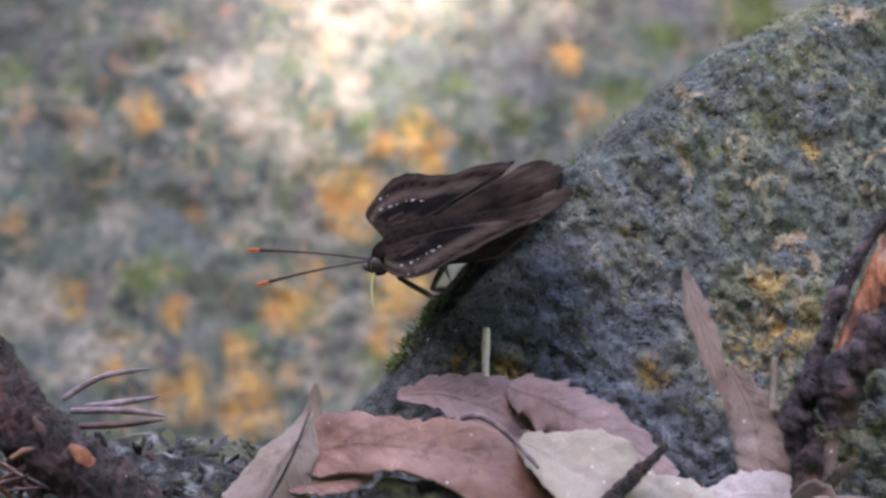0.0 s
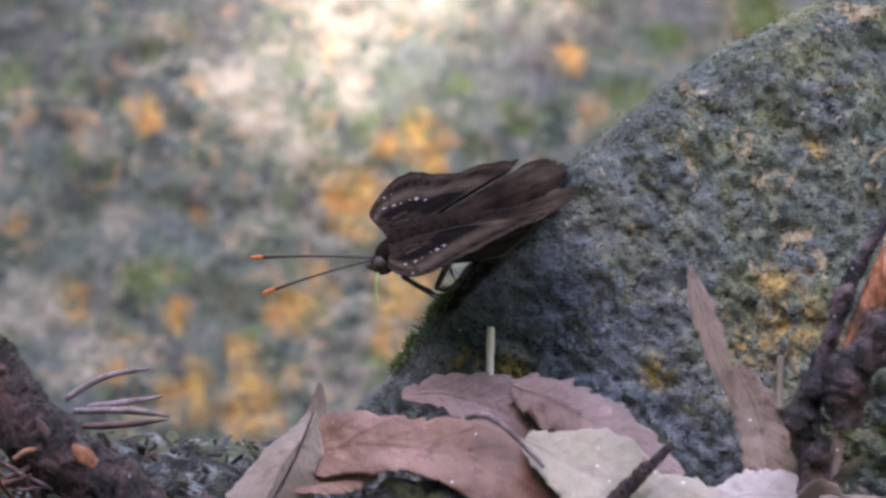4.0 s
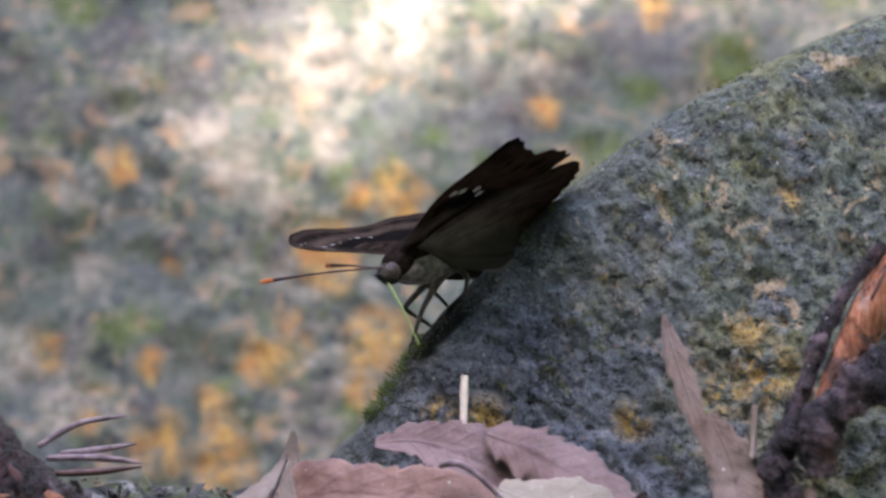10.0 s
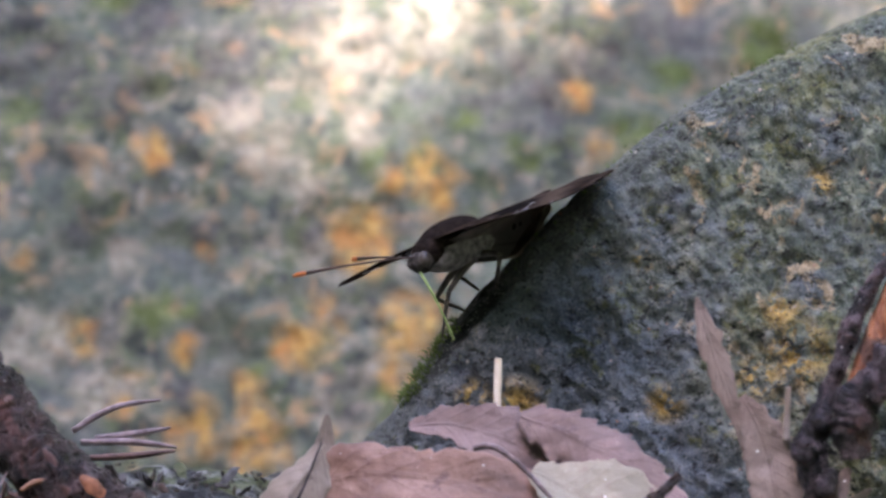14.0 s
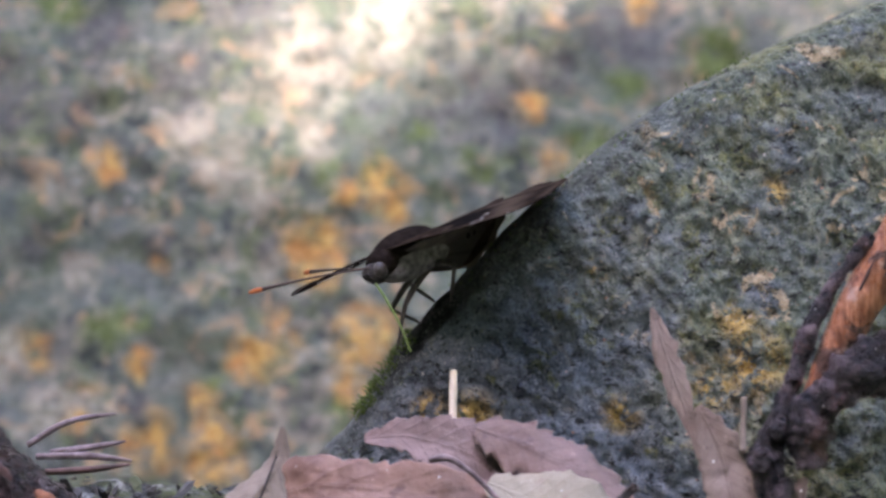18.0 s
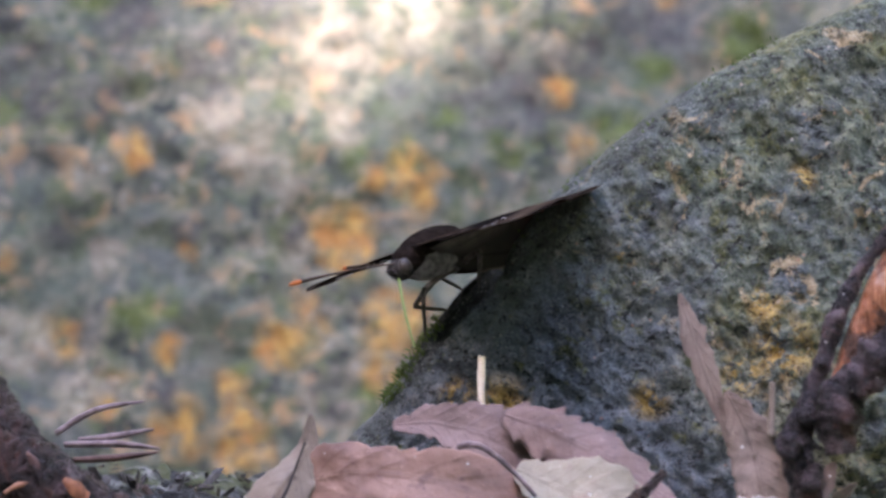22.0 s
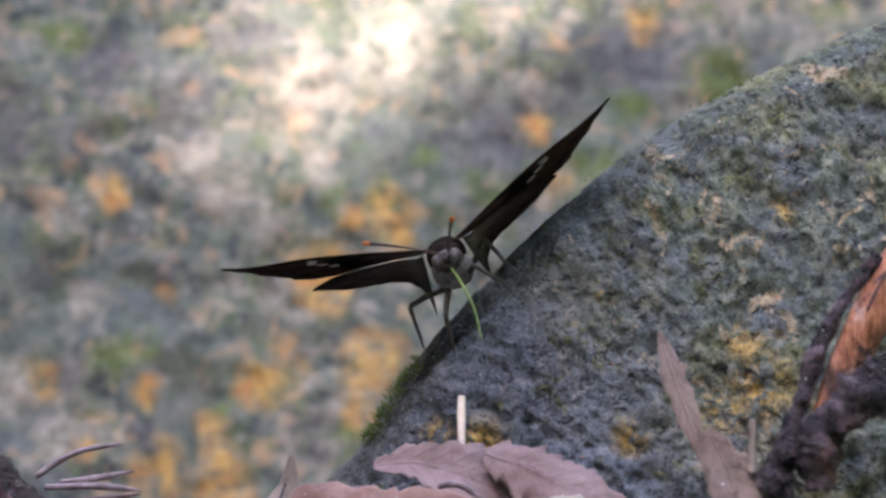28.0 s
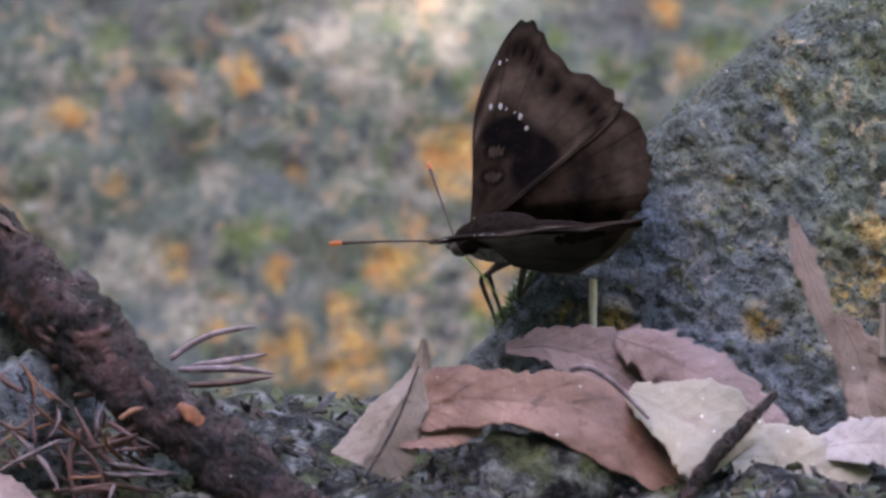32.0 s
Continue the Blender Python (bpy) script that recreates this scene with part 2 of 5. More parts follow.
def wing_material(name):
    k = Mat(name, 0.9, 0.06)
    fine, streak = k.noise(1500, 4, 0.7), k.noise(260, 4, 0.6)
    col = k.ramp(streak, (0.35, (0.026, 0.0165, 0.0125)), (0.65, (0.058, 0.04, 0.031)))
    col = k.mix(k.attr("dusk"), col, (0.008, 0.0062, 0.0068))
    col = k.mix(k.attr("band"), col, k.ramp(streak, (0.35, (0.1, 0.073, 0.056)), (0.65, (0.17, 0.128, 0.1))))
    col = k.mix(k.attr("under"), col, k.ramp(streak, (0.35, (0.26, 0.235, 0.215)), (0.65, (0.46, 0.425, 0.395))))
    col = k.mix(k.attr("fold"), col, (0.075, 0.07, 0.068))
    col = k.mix(k.attr("pale"), col, (0.5, 0.45, 0.36))
    col = k.mix(k.maths("MULTIPLY", k.attr("vein"), 0.5), col, (0.01, 0.007, 0.006))
    col = k.mix(k.ramp(fine, (0.6, 0.0), (0.75, 0.35)), col, (0.09, 0.066, 0.052))
    made = k.done(col, k.maths("ADD", k.attr("vein"), fine), 0.00012, 0.5)
    glow, both = k.t.nodes.new("ShaderNodeBsdfTranslucent"), k.t.nodes.new("ShaderNodeMixShader")
    k.link(k.mix(1.0, col, (1.0, 0.9, 0.82), "MULTIPLY"), glow.inputs["Color"])
    both.inputs["Fac"].default_value = 0.55
    k.link(k.b.outputs["BSDF"], both.inputs[1])
    k.link(glow.outputs["BSDF"], both.inputs[2])
    k.link(both.outputs["Shader"], k.t.nodes["Material Output"].inputs["Surface"])
    return made


def bare_wood_material():
    k = Mat("bare_orange_wood", 0.35, 0.5)
    streak, knots, fine = k.noise(420, 5, 0.65, k.stretched(2.4, 1.0, 0.5)), k.noise(120, 5, 0.65, distort=0.8), k.noise(900, 4, 0.7)
    col = k.ramp(streak, (0.34, (0.13, 0.04, 0.018)), (0.5, (0.36, 0.135, 0.065)), (0.66, (0.52, 0.23, 0.125)))
    col = k.mix(k.ramp(knots, (0.54, 0.0), (0.6, 0.9)), col, k.ramp(fine, (0.4, (0.022, 0.012, 0.011)), (0.62, (0.13, 0.07, 0.055))))
    col = k.mix(k.ramp(k.noise(260, 4, 0.6), (0.6, 0.0), (0.67, 0.6)), col, (0.5, 0.36, 0.29))
    return k.done(col, k.maths("ADD", streak, k.maths("MULTIPLY", knots, 0.8)), 0.0014, 0.9, k.ramp(fine, (0.35, 0.22), (0.65, 0.5)))


ROCK, SLAB, SOIL = rock_material(), slab_material(), ground_material()
DARK_BARK = bark_material("dark_bark", (0.005, 0.003, 0.003), (0.11, 0.06, 0.057), (0.19, 0.085, 0.07))
BROWN_BARK = bark_material("brown_bark", (0.015, 0.008, 0.006), (0.1, 0.056, 0.043))
BLACK_BARK = bark_material("black_bark", (0.008, 0.006, 0.007), (0.2, 0.145, 0.155), (0.16, 0.075, 0.06))
BARE_WOOD = bare_wood_material()
SCAR_ORANGE = plain("orange_scar", (0.12, 0.04, 0.02), (0.5, 0.2, 0.1), 300, 0.5, 0.4, 0.0006)
SCAR_PALE = plain("worn_bark", (0.03, 0.016, 0.014), (0.17, 0.09, 0.08), 420, 0.5, 0.4, 0.0006)
STRAW = plain("pale_straw", (0.68, 0.54, 0.4), (0.9, 0.8, 0.67), 400)
DARK_NEEDLE = plain("dark_needle", (0.035, 0.018, 0.016), (0.2, 0.11, 0.095), 300, 0.5)
RUST_NEEDLE = plain("rust_needle", (0.1, 0.04, 0.022), (0.4, 0.19, 0.11), 300, 0.5)
NEEDLE = plain("dry_needle", (0.06, 0.038, 0.038), (0.34, 0.26, 0.27), 420, 0.5)
RED_LEAF = leaf_material("red_brown_leaf", (0.15, 0.07, 0.048), (0.42, 0.25, 0.195))
DUSKY_LEAF = leaf_material("dusky_mauve_leaf", (0.16, 0.098, 0.09), (0.36, 0.25, 0.235), (0.07, 0.035, 0.04))
MAUVE_LEAF = leaf_material("mauve_leaf", (0.21, 0.13, 0.116), (0.44, 0.312, 0.288), (0.09, 0.05, 0.06))
PINK_LEAF = leaf_material("pale_pink_leaf", (0.34, 0.29, 0.265), (0.54, 0.48, 0.455), (0.25, 0.18, 0.17))
CREAM_LEAF = leaf_material("cream_leaf", (0.3, 0.255, 0.185), (0.45, 0.4, 0.315), (0.3, 0.22, 0.18))
BROWN_LEAF = leaf_material("brown_leaf", (0.23, 0.165, 0.14), (0.44, 0.345, 0.305), (0.08, 0.05, 0.04))
GREY_LEAF = leaf_material("grey_leaf", (0.18, 0.135, 0.108), (0.4, 0.325, 0.27), (0.08, 0.06, 0.06))


def crumb_material():
    k = Mat("crumbs", 0.8, 0.3)
    pick = k.t.nodes.new("ShaderNodeNewGeometry").outputs["Random Per Island"]
    col = k.ramp(pick, (0.0, (0.012, 0.01, 0.01)), (0.45, (0.05, 0.035, 0.03)), (0.7, (0.1, 0.1, 0.1)), (0.85, (0.16, 0.1, 0.08)), (1.0, (0.12, 0.15, 0.06)))
    return k.done(k.mix(0.4, col, k.ramp(k.noise(900), (0.3, 0.02), (0.7, 0.15))), k.noise(1500), 0.0003, 0.6)


CRUMB = crumb_material()
MOSS = plain("moss", (0.035, 0.06, 0.012), (0.15, 0.22, 0.05), 500, 0.7)
CANOPY = plain("canopy_leaf", (0.04, 0.07, 0.02), (0.08, 0.12, 0.04), 8)
FORE, HIND = wing_material("forewing_scales"), wing_material("hindwing_scales")
WHITE_SCALE = plain("white_scale", (0.2, 0.19, 0.18), (0.6, 0.59, 0.58), 2600)
FUR = plain("brown_fur", (0.006, 0.0045, 0.004), (0.026, 0.019, 0.016), 1100, 0.95, 0.02, 0.0008)
BELLY = plain("grey_fur", (0.05, 0.047, 0.045), (0.28, 0.265, 0.26), 1100, 0.9, 0.05, 0.0006, 0.1)
EYE = plain("compound_eye", (0.02, 0.016, 0.013), (0.075, 0.06, 0.05), 2500, 0.3, 0.4)
FACE = plain("grey_face_fur", (0.014, 0.012, 0.011), (0.1, 0.09, 0.085), 1100, 0.9, 0.05, 0.0006)
LEG = plain("dark_leg", (0.025, 0.02, 0.018), (0.1, 0.085, 0.07), 900, 0.5)
SHAFT = plain("antenna_shaft", (0.03, 0.018, 0.014), (0.09, 0.045, 0.03), 900, 0.5)
CLUB = plain("orange_club", (0.4, 0.08, 0.02), (0.65, 0.2, 0.05), 900, 0.5)
GREEN = plain("green_proboscis", (0.16, 0.28, 0.07), (0.3, 0.42, 0.14), 900, 0.4)

# ---- building helpers ----


def mm(p):
    """A stage place in millimetres as a world place."""
    return STAGE @ Vector((p[0] / 1000, p[1] / 1000, p[2] / 1000))


def mesh_object(name, verts, faces, material, parent=None, label="", attrs=None, smooth=True):
    data = bpy.data.meshes.new(name)
    data.from_pydata([tuple(v) for v in verts], [], faces)
    data.materials.append(material)
    if smooth:
        data.polygons.foreach_set("use_smooth", [True] * len(data.polygons))
    for key, values in (attrs or {}).items():
        layer = data.attributes.new(key, "FLOAT", "POINT")
        layer.data.foreach_set("value", np.asarray(values, dtype=np.float32))
    ob = new(name, data)
    if parent is not None:
        ob.parent = parent
    if label:
        tagged(ob, label)
    return ob


def thing(name, label, category, group="", kind=""):
    return tagged(new(name), label, category, group, kind)


def grid_faces(nu, nv, base=0, flip=False):
    out = []
    for i in range(nu - 1):
        for j in range(nv - 1):
            a = base + i * nv + j
            f = (a, a + 1, a + nv + 1, a + nv)
            out.append(f[::-1] if flip else f)
    return out


def shell(point, nu, nv, thick):
    """A thin closed sheet over a grid of points: point(u, v) with u, v from 0 to 1, thickness in metres."""
    pts = np.array([[point(i / (nu - 1), j / (nv - 1)) for j in range(nv)] for i in range(nu)], float)
    du, dv = np.gradient(pts, axis=0), np.gradient(pts, axis=1)
    nrm = np.cross(du, dv)
    nrm /= np.linalg.norm(nrm, axis=-1, keepdims=True) + 1e-12
    verts = np.concatenate([(pts + nrm * thick / 2).reshape(-1, 3), (pts - nrm * thick / 2).reshape(-1, 3)])
    n = nu * nv
    faces = grid_faces(nu, nv) + grid_faces(nu, nv, n, True)
    ring = [i * nv for i in range(nu)] + [(nu - 1) * nv + j for j in range(1, nv)]
    ring += [i * nv + nv - 1 for i in range(nu - 2, -1, -1)] + [j for j in range(nv - 2, 0, -1)]
    for a, b in zip(ring, ring[1:] + ring[:1]):
        faces.append((a, b, b + n, a + n))
    return verts, faces


def along(points, u):
    """A smooth curve through the points, at u from 0 to 1."""
    p = [Vector(q) for q in points]
    s = min(max(u, 0.0), 1.0) * (len(p) - 1)
    i = min(int(s), len(p) - 2)
    f = s - i
    a, b, c, d = p[max(i - 1, 0)], p[i], p[i + 1], p[min(i + 2, len(p) - 1)]
    return 0.5 * ((2 * b) + (c - a) * f + (2 * a - 5 * b + 4 * c - d) * f * f + (3 * b - a - 3 * c + d) * f * f * f)


def tube(points, radii, sides=8, steps=24, rough=0.0, seed=0.0):
    """A closed tapered tube through the points (metres)."""
    verts, faces = [], []
    up = Vector((0.13, 0.21, 0.97))
    for i in range(steps + 1):
        u = i / steps
        c = along(points, u)
        d = (along(points, min(u + 0.02, 1)) - along(points, max(u - 0.02, 0))).normalized()
        x = d.cross(up).normalized()
        y = d.cross(x)
        r = float(np.interp(u, np.linspace(0, 1, len(radii)), radii))
        for j in range(sides):
            a = 2 * math.pi * j / sides
            q = x * math.cos(a) + y * math.sin(a)
            k = 1.0
            if rough:
                k += rough * noise.noise((c + q * r) * 110 + Vector((0, seed, 2))) + rough * noise.noise((c + q * r) * 330 + Vector((seed, 0, 0))) + 0.6 * rough * noise.noise((c + q * r) * 900)
            verts.append(c + q * r * k)
    for i in range(steps):
        for j in range(sides):
            a, b = i * sides + j, i * sides + (j + 1) % sides
            faces.append((a, b, b + sides, a + sides))
    faces.append(tuple(range(sides))[::-1])
    faces.append(tuple(steps * sides + j for j in range(sides)))
    return verts, faces


def ball(centre, size, rings=10, sides=14, shape=None):
    """An ellipsoid of half sizes (metres), with an optional factor by place along x."""
    verts, faces = [], []
    for i in range(rings + 1):
        a = math.pi * i / rings
        x = -math.cos(a)
        r = max(math.sin(a), 0.02)
        k = shape(x) if shape else 1.0
        for j in range(sides):
            b = 2 * math.pi * j / sides
            verts.append((centre[0] + x * size[0], centre[1] + r * k * math.cos(b) * size[1], centre[2] + r * k * math.sin(b) * size[2]))
    for i in range(rings):
        for j in range(sides):
            p, q = i * sides + j, i * sides + (j + 1) % sides
            faces.append((p, q, q + sides, p + sides))
    faces.append(tuple(range(sides))[::-1])
    faces.append(tuple(rings * sides + j for j in range(sides)))
    return verts, faces


def joined(parts):
    verts, faces = [], []
    for v, f in parts:
        n = len(verts)
        verts += list(v)
        faces += [tuple(i + n for i in q) for q in f]
    return verts, faces


def blobs(x, z, spots):
    """How far a place lies within soft round patches (x, z, radius)."""
    return max([max(0.0, 1.35 - math.hypot(x - a, z - b) / r) for a, b, r in spots] + [0.0])

# ---- ground, slab and boulder ----


def spread(n, near, far):
    """Places from -far to far, closely set within near."""
    u = np.linspace(-1, 1, n)
    return near * u + (far - near) * np.sign(u) * np.abs(u) ** 9


def build_ground():
    xs, ys = spread(190, 0.16, 40.0), spread(170, 0.2, 40.0) - 0.08
    verts = []
    for x in xs:
        for y in ys:
            drop = 0.5 + 0.5 * math.tanh((y - 0.05 - 0.01 * noise.noise((x * 25, 0, 3))) / 0.016)
            z = -0.006 + 0.00225 * (1 + math.tanh((y + 0.012) / 0.016)) - 0.14 * drop
            f = math.exp(-(abs(x) + abs(y)) / 0.6)
            z += f * (0.006 * noise.noise((x * 30, y * 30, 0)) + 0.003 * noise.noise((x * 110, y * 110, 1)) + 0.0012 * noise.noise((x * 380, y * 380, 2)))
            verts.append((x, y, z))
    ob = mesh_object("ground", verts, grid_faces(len(xs), len(ys)), SOIL)
    return tagged(ob, "dark damp soil and mossy stone of a forest floor", "ground", kind="structure")


# patches on the slab: x, z, radius
SLAB_ORANGE = [(-18, 9, 6.4), (-5, 22, 5.0), (-11, 21, 2.8), (-9, -8, 6.4), (-2, 17, 2.6), (-31, -12, 4.7), (-51, -28, 5.2), (-39, -26, 3.5), (-39, -33, 5.9), (-11, -18, 3.5), (-60, 27, 3.3), (25, 39, 2.9), (-74, -10, 3.5), (-27, -3, 2.8),
               (-49, 7, 2.4), (29, 27, 2.4), (-41, -20, 3.3), (-25, -9, 3.1), (-86, 6, 2.1), (-54, -13, 2.4), (-96, 20, 3.5), (-66, -24, 2.4), (48, 60, 3.5)]
SLAB_GREEN = [(-87, 35, 4.2), (-55, -4, 4.0), (36, 31, 5.0), (-6, 26, 3.4), (-16, 26, 3.0), (-14, -21, 3.0), (14, 27, 3.6), (63, 49, 6.5), (-76, 32, 2.8), (-61, -7, 4.0), (-65, 44, 2.5), (-38, -16, 2.5), (45, 42, 4.0), (2, 33, 3.0), (-70, 60, 5.0)]
SLAB_DARK = [(-83, 44, 8.5), (-45, 46, 7.5), (-74, 11, 3.4), (-50, 11, 2.6), (13, 41, 6.0), (-22, -3, 3.4), (-21, -22, 4.4), (20, 31, 3.6), (-67, 38, 5.6), (-28, 11, 2.5), (10, 32, 2.8), (-80, 37, 5.6), (-54, -20, 3.2), (5, 37, 3.2), (-62, 54, 7.0), (30, 46, 6.0), (-94, 52, 8.0), (22, 38, 8.0), (44, 54, 9.0), (-33, 58, 7.0)]
# pale crust patches; those in the sun patch paint its brightness in
SLAB_PALE = [(-36, 26, 6.5), (-82, -11, 6.0), (-66, 5, 3.8), (-71, -21, 5.0), (1, 29, 1.4), (-44, 35, 5.2), (25, 46, 3.5), (-25, -22, 2.5), (-78, 3, 2.5), (-19, 32, 4.5), (-30, 22, 3.6), (-20, 48, 9.0), (-4, 56, 9.0)]


def build_slab():
    """The lichen-covered rock face behind, leaning back."""
    xs, zs = spread(280, 0.13, 0.9), spread(200, 0.1, 0.75)
    verts, tints = [], {"lichen": [], "moss": [], "stain": [], "pale_sunlit": []}
    for x in xs:
        for z in zs:
            y = 0.30 + 0.55 * z + 0.25 * x * x
            bump = 0.010 * noise.noise((x * 14, z * 14, 7)) + 0.004 * noise.noise((x * 60, z * 60, 8)) + 0.0015 * noise.noise((x * 190, z * 190, 9))
            verts.append(STAGE @ Vector((x, y - bump, z)))
            u = x * 1000 + 2.2 * noise.noise((x * 160, z * 160, 3)) + 1.2 * noise.noise((x * 420, z * 420, 5))
            w = z * 1000 + 2.2 * noise.noise((x * 160, z * 160, 13)) + 1.2 * noise.noise((x * 420, z * 420, 15))
            for key, spots in (("lichen", SLAB_ORANGE), ("moss", SLAB_GREEN), ("stain", SLAB_DARK), ("pale_sunlit", SLAB_PALE)):
                tints[key].append(min(1.0, 1.3 * blobs(u, w, spots)))
    ob = mesh_object("rock_slab", verts, grid_faces(len(xs), len(zs), flip=True), SLAB, attrs=tints)
    return tagged(ob, "grey rock face mottled with orange and green lichen", "rock", kind="structure")


EDGE = [(-28.4, 10, -47.0), (-22.0, 8, -36.9), (-16.1, 5, -27.1), (-8.4, 2, -19.2), (-1.1, 0, -8.0), (8.6, 0, 2.8), (19.4, 0, 13.8), (28.4, 0, 21.2), (40.1, 2, 29.3), (53.7, 4, 36.7), (64.6, 6, 41.8), (77.3, 8, 46.6),
        (91.9, 10, 49.9)]
ROCK_CRUST = [(53.7, -32, -11.7), (51.1, -32, -5.1), (9.8, -18, -19.8), (57.6, -25, 15.0), (32.9, -28, -19.6), (47.6, -32, -15.6), (29.6, -20, 3.2), (3.0, -16, -18.5)]
ROCK_RADII = [4.6, 2.6, 3.6, 2.0, 2.6, 3.0, 1.6, 2.4]


def build_boulder():
    """A rounded boulder: a section that rolls over the skyline edge and runs down towards the front."""
    section = []
    turn, r = 80, 7.0
    for k in range(12):
        section.append((55 - 4.8 * k + r * (1 - math.cos(radians(80))), 45 - 2.2 * k + r * math.sin(radians(80))))
    for k in range(61):
        a = radians(-80 + (turn + 80) * k / 60)
        section.append((r * (1 - math.cos(a)), -r * math.sin(a)))
    e0, d0 = section[-1]
    for k in range(1, 205):
        section.append((e0 + 0.55 * k * math.sin(radians(turn)), d0 - 0.55 * k * math.cos(radians(turn))))
    n = 400
    verts, crust, top, rim_shade, algae = [], [], [], [], []
    spots = [(p[0], p[2], 1.1 * q) for p, q in zip(ROCK_CRUST, ROCK_RADII)]
    for i in range(n):
        u = i / (n - 1)
        c = along(EDGE, u)
        d = along(EDGE, min(u + 0.06, 1)) - along(EDGE, max(u - 0.06, 0))
        inward = Vector((-d.z, 0, d.x)).normalized() * -1
        for e, away in section:
            p = c + inward * e + Vector((0, away, 0))
            q = p / 10
            w = 1.6 * noise.noise(q * 0.9) + 1.6 * noise.noise(q * 2.2) + 0.9 * noise.noise(q * 4.5) + 0.6 * noise.noise(q * 8) + 0.28 * noise.noise(q * 15)
            pit = max(0.0, noise.noise(q * 4.5 + Vector((9, 2, 4))) - 0.15)
            w -= 2.0 * pit
            soft = min(1.0, 0.35 + abs(e) / 14)
            p = p - (inward * (0.5 if e < 4 else 0.15) + Vector((0, 0.8, 0))) * w * soft
            verts.append(mm(p))
            crust.append(blobs(p.x, p.z, spots))
            # mask of the painted shade: a strip of edge below the butterfly
            rim_shade.append(max(0.0, 1.0 - abs(u - 0.36) / 0.085) * max(0.0, min(1.0, (3.4 - e) / 0.7)) * 1.6 if away < 7 else 0.0)
            top.append(min(1.0, max(0.0, (p.x + 0.8 * p.z - 14) / 36)))
            algae.append(max(0.0, min(1.0, ((5.0 if u < 0.38 else 7.5) - e + 5 * noise.noise(q * 2.4)) / 5)) * (0.7 if u < 0.38 else 1.0 if u < 0.62 else max(0.25, 1 - (u - 0.62) * 5)))
    ob = mesh_object("boulder", verts, grid_faces(n, len(section), flip=True), ROCK, attrs={"lichen": crust, "weather": top, "rim_shade": rim_shade, "algae": algae})
    return tagged(ob, "dark blue-grey boulder with yellow lichen and moss, rising from leaf litter", "boulder")


build_ground()
build_slab()
build_boulder()


def build_surround():
    """An unseen, uneven foliage bank added all round to block low sky and hide the horizon."""
    n, m = 120, 14
    verts = []
    for i in range(n):
        a = 2 * math.pi * i / n
        for j in range(m):
            h = j / (m - 1)
            r = 5.0 + 0.8 * h + 0.5 * noise.noise((3 * math.cos(a), 3 * math.sin(a), 4 * h))
            z = -0.3 + 7.2 * h * (1 + 0.15 * noise.noise((2 * math.cos(a), 2 * math.sin(a), 9)))
            verts.append((r * math.cos(a), r * math.sin(a), z))
    faces = []
    for i in range(n):
        for j in range(m - 1):
            p, q = i * m + j, ((i + 1) % n) * m + j
            faces.append((p, p + 1, q + 1, q))
    return tagged(mesh_object("backdrop", verts, faces, CANOPY), "unseen ring of dark foliage, added to block sky near the horizon", "forest", kind="structure")


build_surround()

# ---- leaf litter and twigs ----


def dead_leaf(name, label, points, widths, side, material, curl=0.0, serrate=0.0, teeth=14, lean=0.0, thick=0.00018, seed=0.0, group="", fold=0.0, narrow=1.0):
    """A dry leaf: midrib through the points (stage mm), half widths in mm, across the side direction; curl bends the halves, fold turns one half back, narrow slims it."""
    side = Vector(side).normalized()

    def point(u, v):
        c = along(points, u)
        t = (along(points, min(u + 0.03, 1)) - along(points, max(u - 0.03, 0))).normalized()
        s = (side - t * side.dot(t)).normalized()
        nrm = t.cross(s)
        w = float(np.interp(u, np.linspace(0, 1, len(widths)), widths))
        k = 2 * v - 1
        if k > 0:
            w *= narrow
        tooth = serrate * (0.75 + 0.9 * noise.noise(Vector((u * 5, seed, 8)))) * ((u * teeth + 1.1 * noise.noise(Vector((u * 6, seed, 1)))) % 1.0 - 0.5) * abs(k) ** 6 * min(1.0, w / 3) if serrate else 0.0
        wave = 1.6 * noise.noise((c + s * w * k) * 0.1 + Vector((seed * 7, 0, 0))) + 0.22 * noise.noise((c + s * w * k) * 0.5 + Vector((seed, 5, 0)))
        edge = (0.7 * noise.noise(Vector((u * 14 + seed, k, 3))) + 0.2 * noise.noise(Vector((u * 40 + seed, k, 7)))) * abs(k) ** 4 * min(1.0, w / 2)
        p = c + s * (w * k + (tooth + edge) * (1 if k > 0 else -1)) + nrm * (curl * w * k * k + lean * k - 0.16 * w * abs(k) ** 3 + 0.1 * w * abs(k) + wave * min(1.0, w / 4) - fold * w * max(0.0, k))
        return mm(p)

    nu, nv = 110, 31
    verts, faces = shell(point, nu, nv, thick)
    vein = []
    for _ in range(2):
        for i in range(nu):
            for j in range(nv):
                k = abs(2 * j / (nv - 1) - 1)
                rib = 1.0 if k < 0.07 else 0.0
                f = (i / nu * 9 - k * 1.6) % 1.0
                vein.append(max(rib, 0.75 * max(0.0, 1 - abs(f - 0.5) * 7)))
    root = thing(name, label, "leaf", group)
    blade = mesh_object("blade", verts, faces, material, root, attrs={"vein": vein})
    ribs = [point(u, 0.5) for u in np.linspace(0, 0.97, 25)]
    v, f = tube(ribs, [0.0002, 0.00017, 0.00008], 6, 48)
    mesh_object("midrib", v, f, material, root)
    return root


